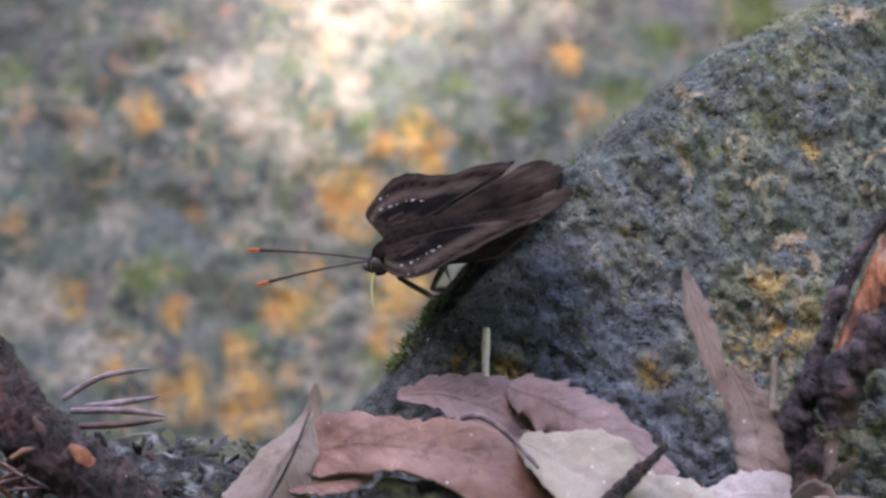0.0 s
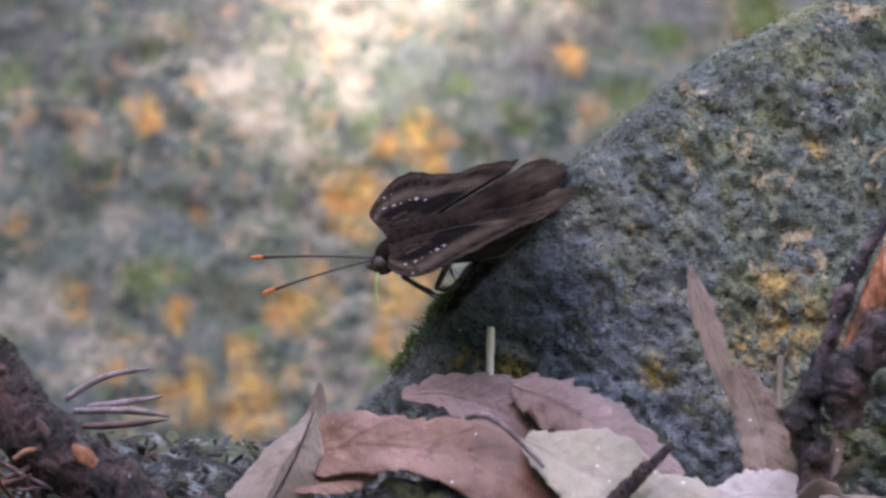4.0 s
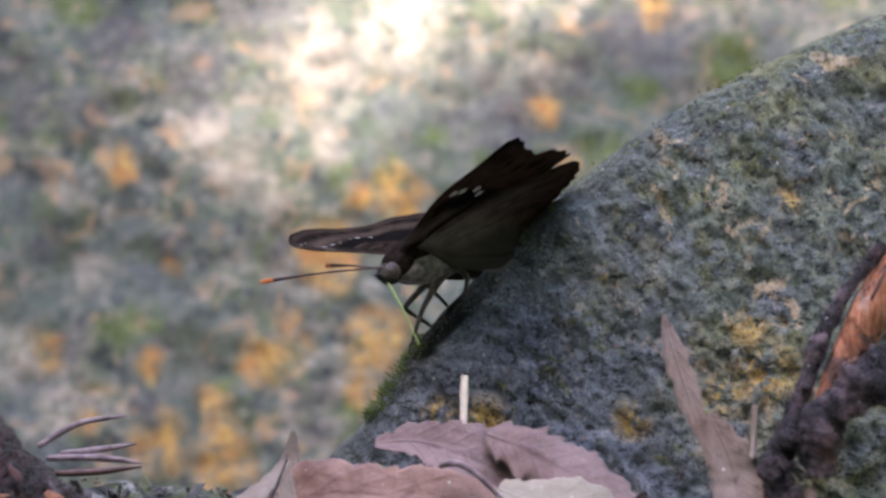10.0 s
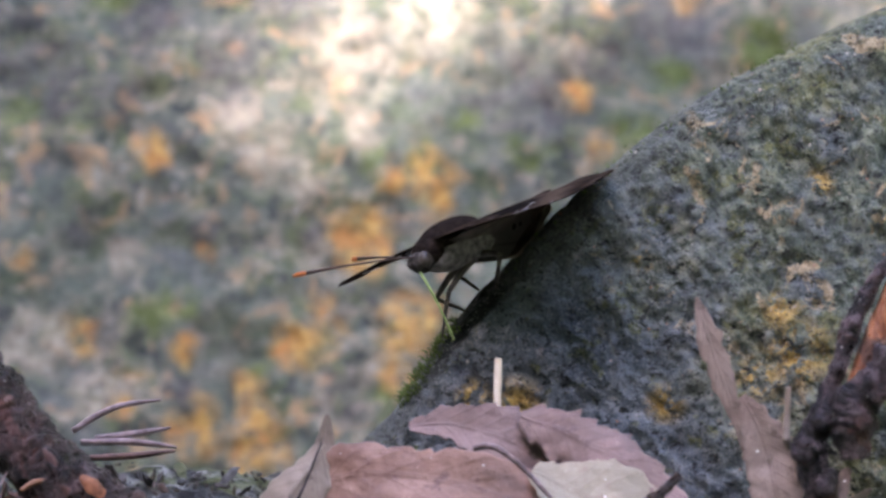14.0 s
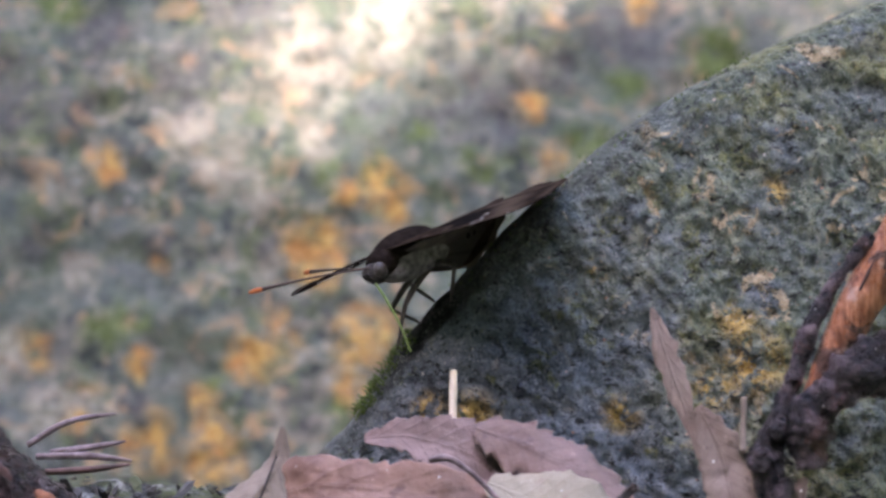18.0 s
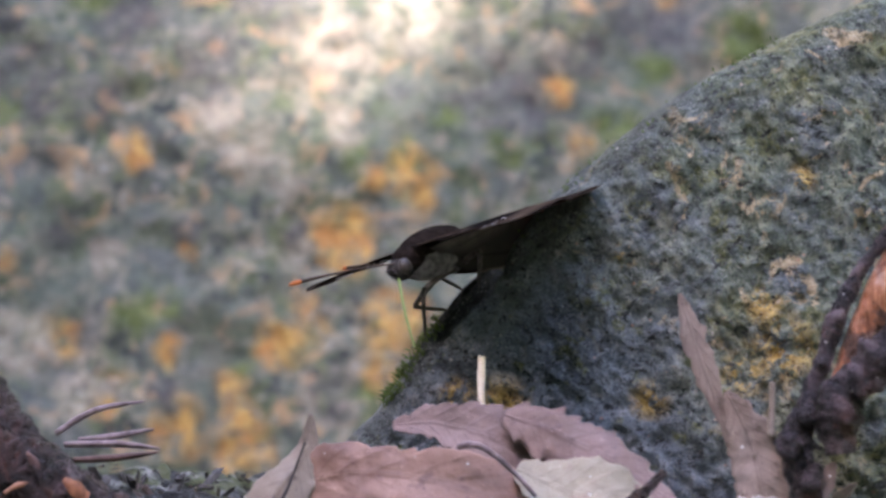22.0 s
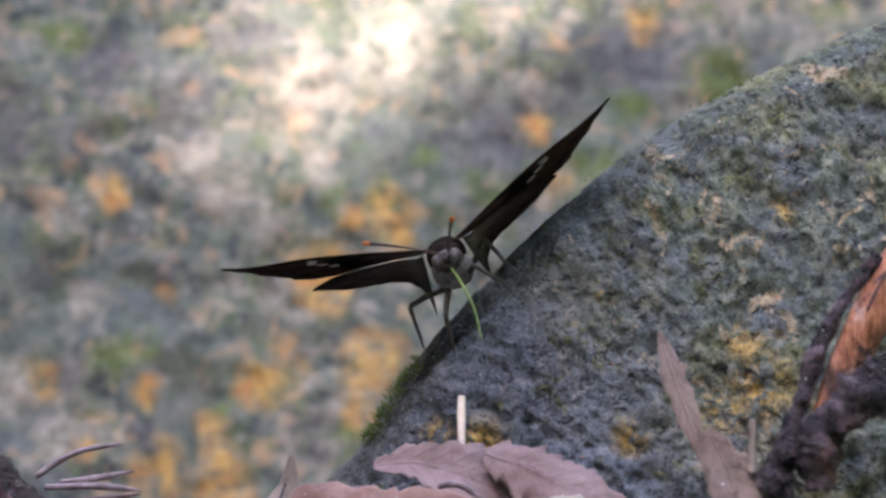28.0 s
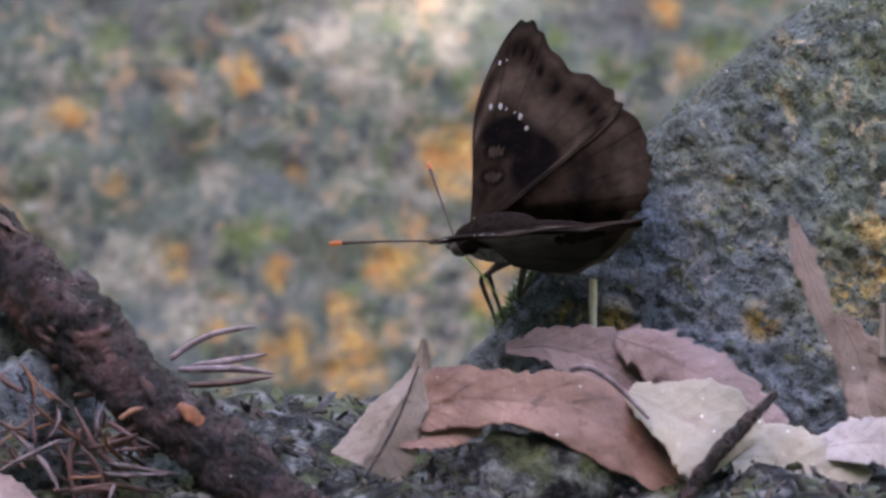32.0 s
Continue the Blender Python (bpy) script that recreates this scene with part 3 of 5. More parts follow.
def twig(name, label, points, radii, material, rough=0.2, sides=14, steps=60, seed=0.0, category="twig", group=""):
    v, f = tube([mm(p) for p in points], [r / 1000 for r in radii], sides, steps, rough, seed)
    root = thing(name, label, category, group)
    mesh_object("stem", v, f, material, root)
    return root


LITTER = "fallen leaves under the boulder"
dead_leaf("dead_leaf", "reddish-brown dry leaf arched over the stones", [(-21.7, -33.1, -31.3), (-19.5, -33.1, -30.9), (-13.4, -33.8, -30.1), (-5.6, -35.3, -30.3), (3.1, -36, -32.2), (11.8, -36, -36.9), (19.2, -34.6, -43.9)],
          [3.6, 4.6, 5.2, 4.3, 6.2, 6.3, 3.4], (0.1, 0.4, 0.9), RED_LEAF, 0.12, 0.5, 11, seed=1.0, group=LITTER)
dead_leaf("dead_leaf", "small reddish leaf tip poking out below another leaf", [(-23.7, -34.6, -37.0), (-19.5, -34.6, -35.8), (-15.6, -34.6, -35.2), (-10.8, -34.6, -34.5)], [0.6, 2.2, 2.6, 1.2], (0, 0.4, 0.9), RED_LEAF, 0.1, seed=1.6, group=LITTER)
dead_leaf("dead_leaf", "mauve dry leaf with a toothed edge", [(-7.1, -27.5, -22.7), (-0.2, -28, -22.3), (6.5, -28.8, -24.2), (13.1, -29.5, -27.7), (20.3, -30.5, -31.9)],
          [0.7, 3.0, 5.2, 5.4, 3.2], (0.15, 0.4, 0.9), DUSKY_LEAF, 0.2, 0.8, 9, seed=2.0, group=LITTER)
dead_leaf("dead_leaf", "mauve dry leaf with a coarsely toothed edge", [(10.1, -30.6, -21.1), (16, -31.2, -23.2), (22.6, -31.8, -26.4), (29.3, -32.2, -30.4), (36.1, -32.4, -35.2)],
          [1.6, 4.6, 5.4, 4.4, 0.9], (0.25, 0.5, 0.8), MAUVE_LEAF, -0.2, 1.8, 6.5, seed=3.0, group=LITTER)
dead_leaf("dead_leaf", "pale cream dry leaf lying among other leaves", [(11.8, -34.6, -29.7), (17.5, -36, -32.2), (23.1, -36.7, -35.1), (27.4, -37.4, -40.3)],
          [1.4, 5.4, 8.6, 8.4], (0.5, 0.5, 0.7), CREAM_LEAF, 0.1, seed=4.0, group=LITTER)
dead_leaf("dead_leaf", "pale cream dry leaf lying flat", [(27.3, -37.6, -40.5), (33.4, -37.6, -39.2), (39.5, -37.6, -42.5), (46.1, -37.6, -47)],
          [2.6, 5.6, 6.4, 6.0], (0.55, 0.5, 0.8), CREAM_LEAF, 0.06, 0.2, 7, seed=5.0, group=LITTER)
dead_leaf("dead_leaf", "pale mauve dry leaf lying flat", [(40.0, -35.0, -39.3), (45.2, -35.0, -38.4), (51.3, -35.0, -38.2), (55.6, -35.0, -39.6)],
          [1.6, 3.8, 4.2, 3.0], (0.1, 0.5, 0.8), PINK_LEAF, 0.06, 0.2, 6, seed=6.0, group=LITTER)
dead_leaf("dead_leaf", "narrow grey dry leaf standing on edge with a curled tip", [(-19.6, -31.7, -20.7), (-20.1, -32.2, -24.6), (-21.5, -33, -28.6), (-24.4, -33.6, -33), (-26.8, -34, -37), (-28.8, -34.4, -40.7)],
          [0.2, 1.6, 3.2, 5.6, 7.2, 7.6], (0.8, -0.4, 0.45), GREY_LEAF, 0.05, seed=7.0, group=LITTER, fold=1.1, narrow=0.65)
dead_leaf("dead_leaf", "narrow brown dry leaf standing against the boulder", [(37.4, -25.9, -2.9), (39.3, -26.6, -9.1), (41.5, -27.4, -15.7), (43.8, -28.1, -22.7), (47.7, -29.5, -34.9)],
          [0.2, 2.0, 1.9, 0.8, 0.5], (1, -0.25, 0.1), BROWN_LEAF, 0.1, seed=8.0, group=LITTER)
dead_leaf("dead_leaf", "grey-brown dry leaf standing against the boulder", [(44.3, -28.8, -18.1), (47.3, -29.5, -24.0), (49.1, -30.2, -30.5), (50.5, -31, -37.0)],
          [0.5, 3.4, 4.2, 4.2], (1, -0.25, 0.15), BROWN_LEAF, 0.1, seed=9.0, group=LITTER)
dead_leaf("dead_leaf", "small pointed brown leaf beside the rotten twig", [(60.6, -33.8, -29.1), (59.0, -33.8, -32.1), (57.6, -33.8, -35.6)], [0.3, 1.9, 1.2], (1, -0.3, 0.3), BROWN_LEAF, 0.3, seed=10.0, group=LITTER)
dead_leaf("dead_leaf", "small pointed pale leaf beside the rotten twig", [(63.9, -34.6, -32.3), (61.4, -34.6, -34.7), (58.8, -34.6, -37.3)], [0.3, 1.9, 1.4], (0.5, -0.3, 0.8), GREY_LEAF, 0.3, seed=11.0, group=LITTER)
dead_leaf("dead_leaf", "brown dry leaf lying under the rotten twig", [(53.1, -36, -40.8), (57.0, -36, -39.0), (61.3, -36.7, -42.5)], [1.5, 4.0, 3.0], (0.3, -0.4, 0.9), BROWN_LEAF, 0.2, seed=12.0, group=LITTER)
twig("leaf_stalk", "grey curled leaf stalk lying on the red leaf", [(2.9, -38.2, -26), (4.5, -38.6, -25.6), (6.4, -38.9, -25.9), (9, -39, -27.7), (11.9, -39.2, -30.5), (14.7, -39.4, -33.6)], [0.5, 0.6, 0.55, 0.45, 0.4, 0.3], NEEDLE, 0.1, 9, 40, 1.0, "stalk")
twig("straw", "pale straw stalk standing in front of the boulder", [(6.8, -18, -12.4), (6.7, -18.8, -15.9), (6.6, -20, -20.2)], [0.62, 0.68, 0.62], STRAW, 0.15, 10, 18, category="straw")


def patch_on(parent, name, centre, normal, along_to, size, material, label=""):
    """A thin raised scab or scar lying on a stem: half sizes in mm along, across, proud."""
    n = Vector(normal).normalized()
    a = (Vector(along_to) - n * Vector(along_to).dot(n)).normalized()
    b = n.cross(a)
    v, f = ball((0, 0, 0), size, 12, 32, lambda t: 1 + 0.22 * math.sin(2 * t + size[0]) + 0.16 * math.sin(5 * t + 3 * size[1]) + 0.12 * math.sin(11 * t + 5 * size[0]))
    v = [mm(Vector(centre) + a * p[0] + b * p[1] + n * (p[2] + 0.25 * noise.noise(Vector(p)))) for p in v]
    return mesh_object(name, v, f, material, parent, label)


branch = twig("fallen_branch", "dark wet fallen branch with flaking bark and a bare orange scar",
              [(-98.4, -17.3, 3.6), (-85.7, -20.2, -7.1), (-76.7, -23, -15.5), (-67.7, -25.9, -24.2), (-61.6, -28.8, -29.9), (-55.3, -31.7, -34.8), (-43.6, -36, -44.1), (-33.2, -40.3, -51.9)], [6.4, 6.2, 6.0, 5.7, 5.4, 5.2, 5, 4.8], DARK_BARK, 0.2, 48, 300, 3.0, "branch")
patch_on(branch, "scar", (-53.7, -36.0, -33.3), (0.35, -1, 0.25), (0.75, 0, -0.6), (5.0, 1.5, 0.3), SCAR_ORANGE, "bare orange wood scar")
patch_on(branch, "scar", (-80.0, -25.6, -9.4), (0.2, -1, 0.3), (0.75, 0, -0.6), (4.0, 1.6, 0.5), SCAR_PALE, "pale brown worn patch")
patch_on(branch, "scar", (-77.0, -27, -15.2), (0.1, -1, 0.1), (0.75, 0, -0.6), (4.5, 2.6, 0.5), SCAR_PALE, "pale brown worn patch")
patch_on(branch, "scar", (-45.9, -38.2, -40.2), (0.35, -1, 0.25), (0.75, 0, -0.6), (4.0, 1.6, 0.5), SCAR_PALE, "pale brown worn patch")
rnd = random.Random(33)
STEM = [(-98.4, -17.3, 3.6), (-85.7, -20.2, -7.1), (-76.7, -23, -15.5), (-67.7, -25.9, -24.2), (-61.6, -28.8, -29.9), (-55.3, -31.7, -34.8), (-43.6, -36, -44.1), (-33.2, -40.3, -51.9)]
for k in range(70):
    u = rnd.uniform(0.05, 0.95)
    c, ahead = along(STEM, u), (along(STEM, min(1, u + 0.02)) - along(STEM, max(0, u - 0.02))).normalized()
    side = ahead.cross(Vector((0, -1, 0))).normalized()
    tilt = rnd.uniform(-1.25, 1.25)
    out = (Vector((0, -1, 0)) * math.cos(tilt) + side * math.sin(tilt)).normalized()
    size = rnd.uniform(0.7, 2.6)
    patch_on(branch, "bark_flake", c + out * (6.3 - 1.5 * u), out, ahead + side * rnd.uniform(-0.4, 0.4), (1.25 * size, size * rnd.uniform(0.2, 0.42), rnd.uniform(0.1, 0.24)), rnd.choice((DARK_BARK, DARK_BARK, DARK_BARK, BLACK_BARK, BLACK_BARK, SCAR_PALE)))
patch_on(branch, "knot", (-72.0, -27.4, -16.1), (0.3, -1, 0.3), (0.75, 0, -0.6), (2.2, 1.9, 1.6), BLACK_BARK, "raised dark knot")
patch_on(branch, "knot", (-72.1, -23, -11.5), (0.6, -0.5, 0.6), (0.75, 0, -0.6), (2.6, 1.9, 1.3), BLACK_BARK, "raised dark knot")
bare = twig("dry_branch", "stripped orange-brown branch leaning on the boulder", [(82.1, -25.9, 17.6), (75.0, -27.4, 6.7), (68.9, -28.8, -3.4), (63.9, -29.5, -13.9), (61.0, -30.2, -20.9), (59.6, -30.2, -23.9)], [3.9, 3.7, 3.2, 2.6, 2.0, 1.0], BARE_WOOD, 0.08, 18, 60, 4.0, "branch")
rotten = twig("dry_branch", "black rotten twig beside the stripped branch", [(71.4, -28.8, 8.0), (65.0, -29.5, 0.1), (61.2, -30.2, -7.3), (58.7, -31, -14.8), (56.4, -31.7, -20.9), (54.8, -32.4, -25.6), (55.8, -33.1, -31.3), (56.3, -33.1, -38.3)], [1.1, 1.25, 1.3, 1.2, 1.7, 2.6, 2.8, 2.2], BLACK_BARK, 0.5, 14, 80, 5.0, "branch")
covered = twig("dry_branch", "dark bark-covered twig end lying across the litter", [(79.8, -33.1, -6.9), (71.9, -33.8, -11.4), (66.7, -34.6, -15.1), (62.3, -34.6, -19.1), (61.1, -34.6, -23.0), (61.4, -34.6, -27.8)], [4.4, 4.2, 3.8, 3.2, 2.8, 2.0], BLACK_BARK, 0.45, 18, 80, 6.0, "branch")
patch_on(bare, "bark_patch", (75.6, -31.2, 6.0), (0.1, -1, 0.1), (0.5, 0, 0.86), (5.5, 0.55, 0.25), DARK_BARK, "strip of dark bark left on")
patch_on(bare, "bark_patch", (65.9, -32, -11.7), (0.1, -1, 0.1), (0.4, 0, 0.9), (3.6, 0.5, 0.3), DARK_BARK, "strip of dark bark left on")
patch_on(bare, "bark_patch", (70.3, -31.7, 1.8), (-0.3, -1, 0.1), (0.45, 0, 0.9), (3.2, 0.28, 0.15), SCAR_PALE, "pale worn streak")
for at, size in (((56.4, -34.2, -21.7), (2.0, 1.4, 1.2)), ((53.6, -35.3, -26.4), (2.2, 1.8, 1.3)), ((57.0, -35.6, -31.2), (2.4, 1.6, 1.2)), ((59.1, -32.4, -13.9), (1.2, 0.8, 0.7)), ((61.6, -31.7, -6.9), (1.4, 0.8, 0.6))):
    patch_on(rotten, "knot", at, (-0.1, -1, 0.2), (0.4, 0, 0.9), size, BLACK_BARK, "rotten black lump")
for at, size in (((64.6, -37.4, -17.3), (2.2, 1.6, 1.0)), ((62.2, -37.1, -21.6), (1.8, 1.6, 1.1)), ((68.6, -37.8, -12.9), (2.6, 1.4, 0.8))):
    patch_on(covered, "bark_flake", at, (0, -1, 0.3), (0.8, 0, 0.6), size, DARK_BARK, "lifted flake of dark bark")
twig("twig", "short dark twig lying over the pale leaves", [(34.2, -37.4, -30.2), (31.5, -39.4, -32.8), (27.0, -41, -37.0), (21.8, -42.5, -43.2), (19.5, -43, -47)], [0.55, 1.0, 1.15, 1.3, 1.3], BROWN_BARK, 0.55, 18, 90, 7.0)
twig("twig", "thin grey stalk standing behind the brown leaf", [(51.4, -30.2, -16.7), (51.2, -30.2, -20.9), (51.0, -31, -25.2)], [0.5, 0.55, 0.6], GREY_LEAF, 0.15, 8, 14, 8.0)
twig("twig", "pale grey stick lying at the foot of the boulder", [(56.9, -37.4, -38.8), (63.9, -37.4, -39.1), (70.8, -37.4, -40.3), (78.6, -37.4, -42.0)], [0.9, 1.2, 1.2, 1.1], GREY_LEAF, 0.2, 10, 30, 9.0)
twig("twig", "dark thin twig crossing the grey leaf", [(-20.5, -35.3, -25.1), (-22.9, -36.4, -31.2), (-25.5, -36.7, -36.4), (-29.0, -37.4, -42.0)], [0.2, 0.24, 0.26, 0.24], BLACK_BARK, 0.2, 8, 24, 10.0)


def build_stone(centre, size, seed, label, material=ROCK):
    """A rough half-buried stone of half sizes in mm."""
    v, f = ball((0, 0, 0), size, 44, 60)
    out = []
    for p in v:
        q = Vector(p)
        n = 1.0 + 0.3 * noise.noise(q * 0.11 + Vector((seed, 0, 0))) + 0.16 * noise.noise(q * 0.3 + Vector((0, seed, 0))) + 0.08 * noise.noise(q * 0.8) + 0.03 * noise.noise(q * 2.1)
        out.append(mm(Vector(centre) + q * n))
    return tagged(mesh_object("stone", out, f, material), label, "stone")


build_stone((-88.6, -13, -34.5), (17, 10, 19), 3.0, "blue-grey rough stone beside the fallen branch")
build_stone((-83.5, -22, -33.5), (9.5, 5, 11), 5.0, "pale blue-grey stone under the fallen branch")
build_stone((-3.5, -34.5, -42.2), (14, 4.5, 7.4), 8.0, "dark mossy stone under the arched red leaf", SOIL)
dead_leaf("dead_leaf", "pale pinkish leaf edge lying on the soil", [(-91.0, -35, -41.5), (-85.0, -36, -43.0), (-79.0, -36, -46.0)], [2.0, 3.0, 1.2], (0.2, 0.5, 0.8), MAUVE_LEAF, 0.1, seed=13.0, group=LITTER)
NEEDLES = [((-59.2, -24.5, -23.4), (-53.1, -23.8, -19.9), (-45.6, -23, -18.6)), ((-55.6, -25.9, -24.5), (-49.3, -25.2, -23.8), (-44.0, -24.5, -22.9)), ((-57.8, -26.6, -25.1), (-49.6, -26.6, -25.1), (-43.0, -26.6, -25.9)), ((-56.4, -27.4, -27.5), (-49.8, -27.4, -27.2), (-43.1, -27.4, -26.4))]
DARK_NEEDLES = [((-74.0, -25.9, -28.9), (-70.5, -26.6, -28.4), (-66.9, -27.4, -27.9)), ((-77.6, -24.5, -24.5), (-74.1, -24.5, -24.1), (-68.9, -23.8, -23.2)), ((-66.7, -31.7, -40.0), (-70.1, -31.7, -37.4), (-73.7, -30.2, -30.5)), ((-63.1, -32.4, -38.3), (-65.7, -32.4, -34.8), (-68.8, -32.4, -32.6)),
           ((-74.4, -33.1, -43.5), (-68.3, -33.1, -42.6), (-60.5, -33.1, -43.9)), ((-72.9, -30.2, -34.0), (-74.6, -31, -38.3), (-74.1, -31.7, -45.3)), ((-69.2, -33.1, -45.2), (-70.1, -32.4, -40.0), (-72.8, -31.7, -36.6)), ((-68.4, -31, -35.7), (-64.9, -31, -34.0), (-62.4, -30.2, -31.4))]
for k, pts in enumerate(NEEDLES + DARK_NEEDLES):
    twig("dry_needle", "thin curved mauve-grey dry needle on the soil", pts, [0.48, 0.58, 0.48, 0.16], NEEDLE if k < 3 else DARK_NEEDLE, 0.1, 7, 12, k, "needle", "dry needles by the branch")

rnd = random.Random(21)
for k in range(64):
    a = Vector((-70.8, -33.1, -38.3)) + Vector((rnd.uniform(-13, 8), rnd.uniform(-3, 10), 0))
    a.z += rnd.uniform(-7, 7) + (6 if a.x < -78 else 0)
    d = Vector((rnd.uniform(-1, 1), rnd.uniform(-0.6, 0.6), rnd.uniform(-0.7, 0.9))).normalized() * rnd.uniform(1.8, 6.5)
    bend = Vector((rnd.uniform(-1.3, 1.3), rnd.uniform(-0.5, 0.5), rnd.uniform(-0.5, 1.2)))
    r = rnd.choice((0.2, 0.28, 0.36, 0.5))
    twig("dry_needle", "short curved reddish needle in a tangle on the soil", [a - d, a + bend, a + d * 0.6 + bend * 0.8, a + d], [r * 0.7, r, r * 0.9, r * 0.3], rnd.choice((DARK_NEEDLE, DARK_NEEDLE, RUST_NEEDLE, NEEDLE, BLACK_BARK)), 0.2, 6, 14, 40 + k, "needle", "dry needles by the branch")


def build_crumbs():
    """Crumbs of bark, soil and leaf that lie on the ledge."""
    parts = []
    rnd = random.Random(8)
    for k in range(5200):
        x, y = rnd.uniform(-0.11, 0.09), rnd.uniform(-0.075, 0.008)
        z = -0.006 + 0.00225 * (1 + math.tanh((y + 0.012) / 0.016)) + 0.006 * noise.noise((x * 30, y * 30, 0)) + 0.003 * noise.noise((x * 110, y * 110, 1))
        s = rnd.uniform(0.00012, 0.0005) if k % 6 else rnd.uniform(0.0005, 0.0012)
        e = Euler((rnd.gauss(0, 0.8), rnd.gauss(0, 0.8), rnd.uniform(0, 6))).to_matrix()
        v, f = ball((0, 0, 0), (s * rnd.uniform(0.8, 2.2), s * rnd.uniform(0.4, 1), s * rnd.uniform(0.25, 0.6)), 3, 5)
        parts.append(([e @ Vector(p) * (1 + rnd.uniform(-0.45, 0.45)) + Vector((x, y, z + s * 0.3)) for p in v], f))
    v, f = joined(parts)
    return tagged(mesh_object("crumbs", v, f, CRUMB, smooth=False), "dark crumbs of bark, soil and rotten leaf", "litter", kind="stuff")


build_crumbs()


def build_moss():
    """Short moss blades along the lower skyline of the boulder."""
    parts = []
    rnd = random.Random(5)
    for k in range(420):
        u = rnd.uniform(0.245, 0.345) if k < 330 else rnd.uniform(0.4, 0.75)
        c = along(EDGE, u) + Vector((rnd.uniform(-0.5, 1.2), rnd.uniform(-5, 2), rnd.uniform(-0.5, 0.6)))
        c += Vector((0.9, 0, -0.8)) * (max(0.0, -c.y) * 0.2)
        h = rnd.uniform(0.5, 1.5) * (1 if k < 330 else 0.5)
        tip = c + Vector((rnd.uniform(-1.3, 0.5), rnd.uniform(-0.8, 0.8), rnd.uniform(0.2, 1.0))).normalized() * h
        parts.append(tube([mm(c), mm((c + tip) / 2 + Vector((0, 0, 0.15))), mm(tip)], [0.00016, 0.00014, 0.00004], 4, 3))
    v, f = joined(parts)
    return tagged(mesh_object("moss", v, f, MOSS), "short green moss along the boulder's edge", "moss", kind="stuff")


build_moss()

# ---- the butterfly: x towards its head, y to its left, z to its back ----
FORE_RIM = [(0.5, 0.5), (0.9, 6.0), (2.0, 14.5), (2.0, 19.5), (0.7, 25.4), (-1.3, 30.2), (-3.6, 32.5), (-6.0, 32.0), (-8.0, 29.5), (-11.8, 25.5), (-17.6, 23.0), (-20.5, 20.5), (-21.2, 17.7), (-13.4, 10.0), (-5.5, 3.0), (-1.0, 0.3)]
HIND_RIM = [(-0.3, 0.5), (-4.0, 9.0), (-10.0, 15.5), (-17.0, 18.8), (-21.8, 17.0), (-23.8, 12.7), (-24.9, 9.0), (-24.7, 5.5), (-23.0, 1.0), (-20.0, -2.2), (-14.0, -3.2), (-7.0, -2.0), (-2.0, -0.3)]
FORE_SPOTS = [(-0.3, 18.8, 0.5, 0.95), (-1.8, 18.9, 0.6, 1.0), (-2.9, 18.5, 0.25, 0.5), (-4.4, 17.9, 0.2, 0.4), (-5.4, 17.3, 0.62, 0.95), (-6.6, 15.5, 0.5, 0.8),
              (-0.7, 25.9, 0.4, 0.7), (-1.8, 26.4, 0.22, 0.4)]
FORE_RIM = [(1.06 * x, 1.03 * y) for x, y in FORE_RIM]
FORE_SPOTS = [(1.06 * x, 1.03 * y, a, b) for x, y, a, b in FORE_SPOTS]
HIND_RIM = [(1.18 * x, 1.04 * y) for x, y in HIND_RIM]


def camber(rad):
    """The arch of a wing, mm above its plane at a distance from the hub."""
    return 0.3 * math.sin(math.pi * min(1.0, rad / 30)) + 0.012 * max(0.0, rad - 24) ** 2


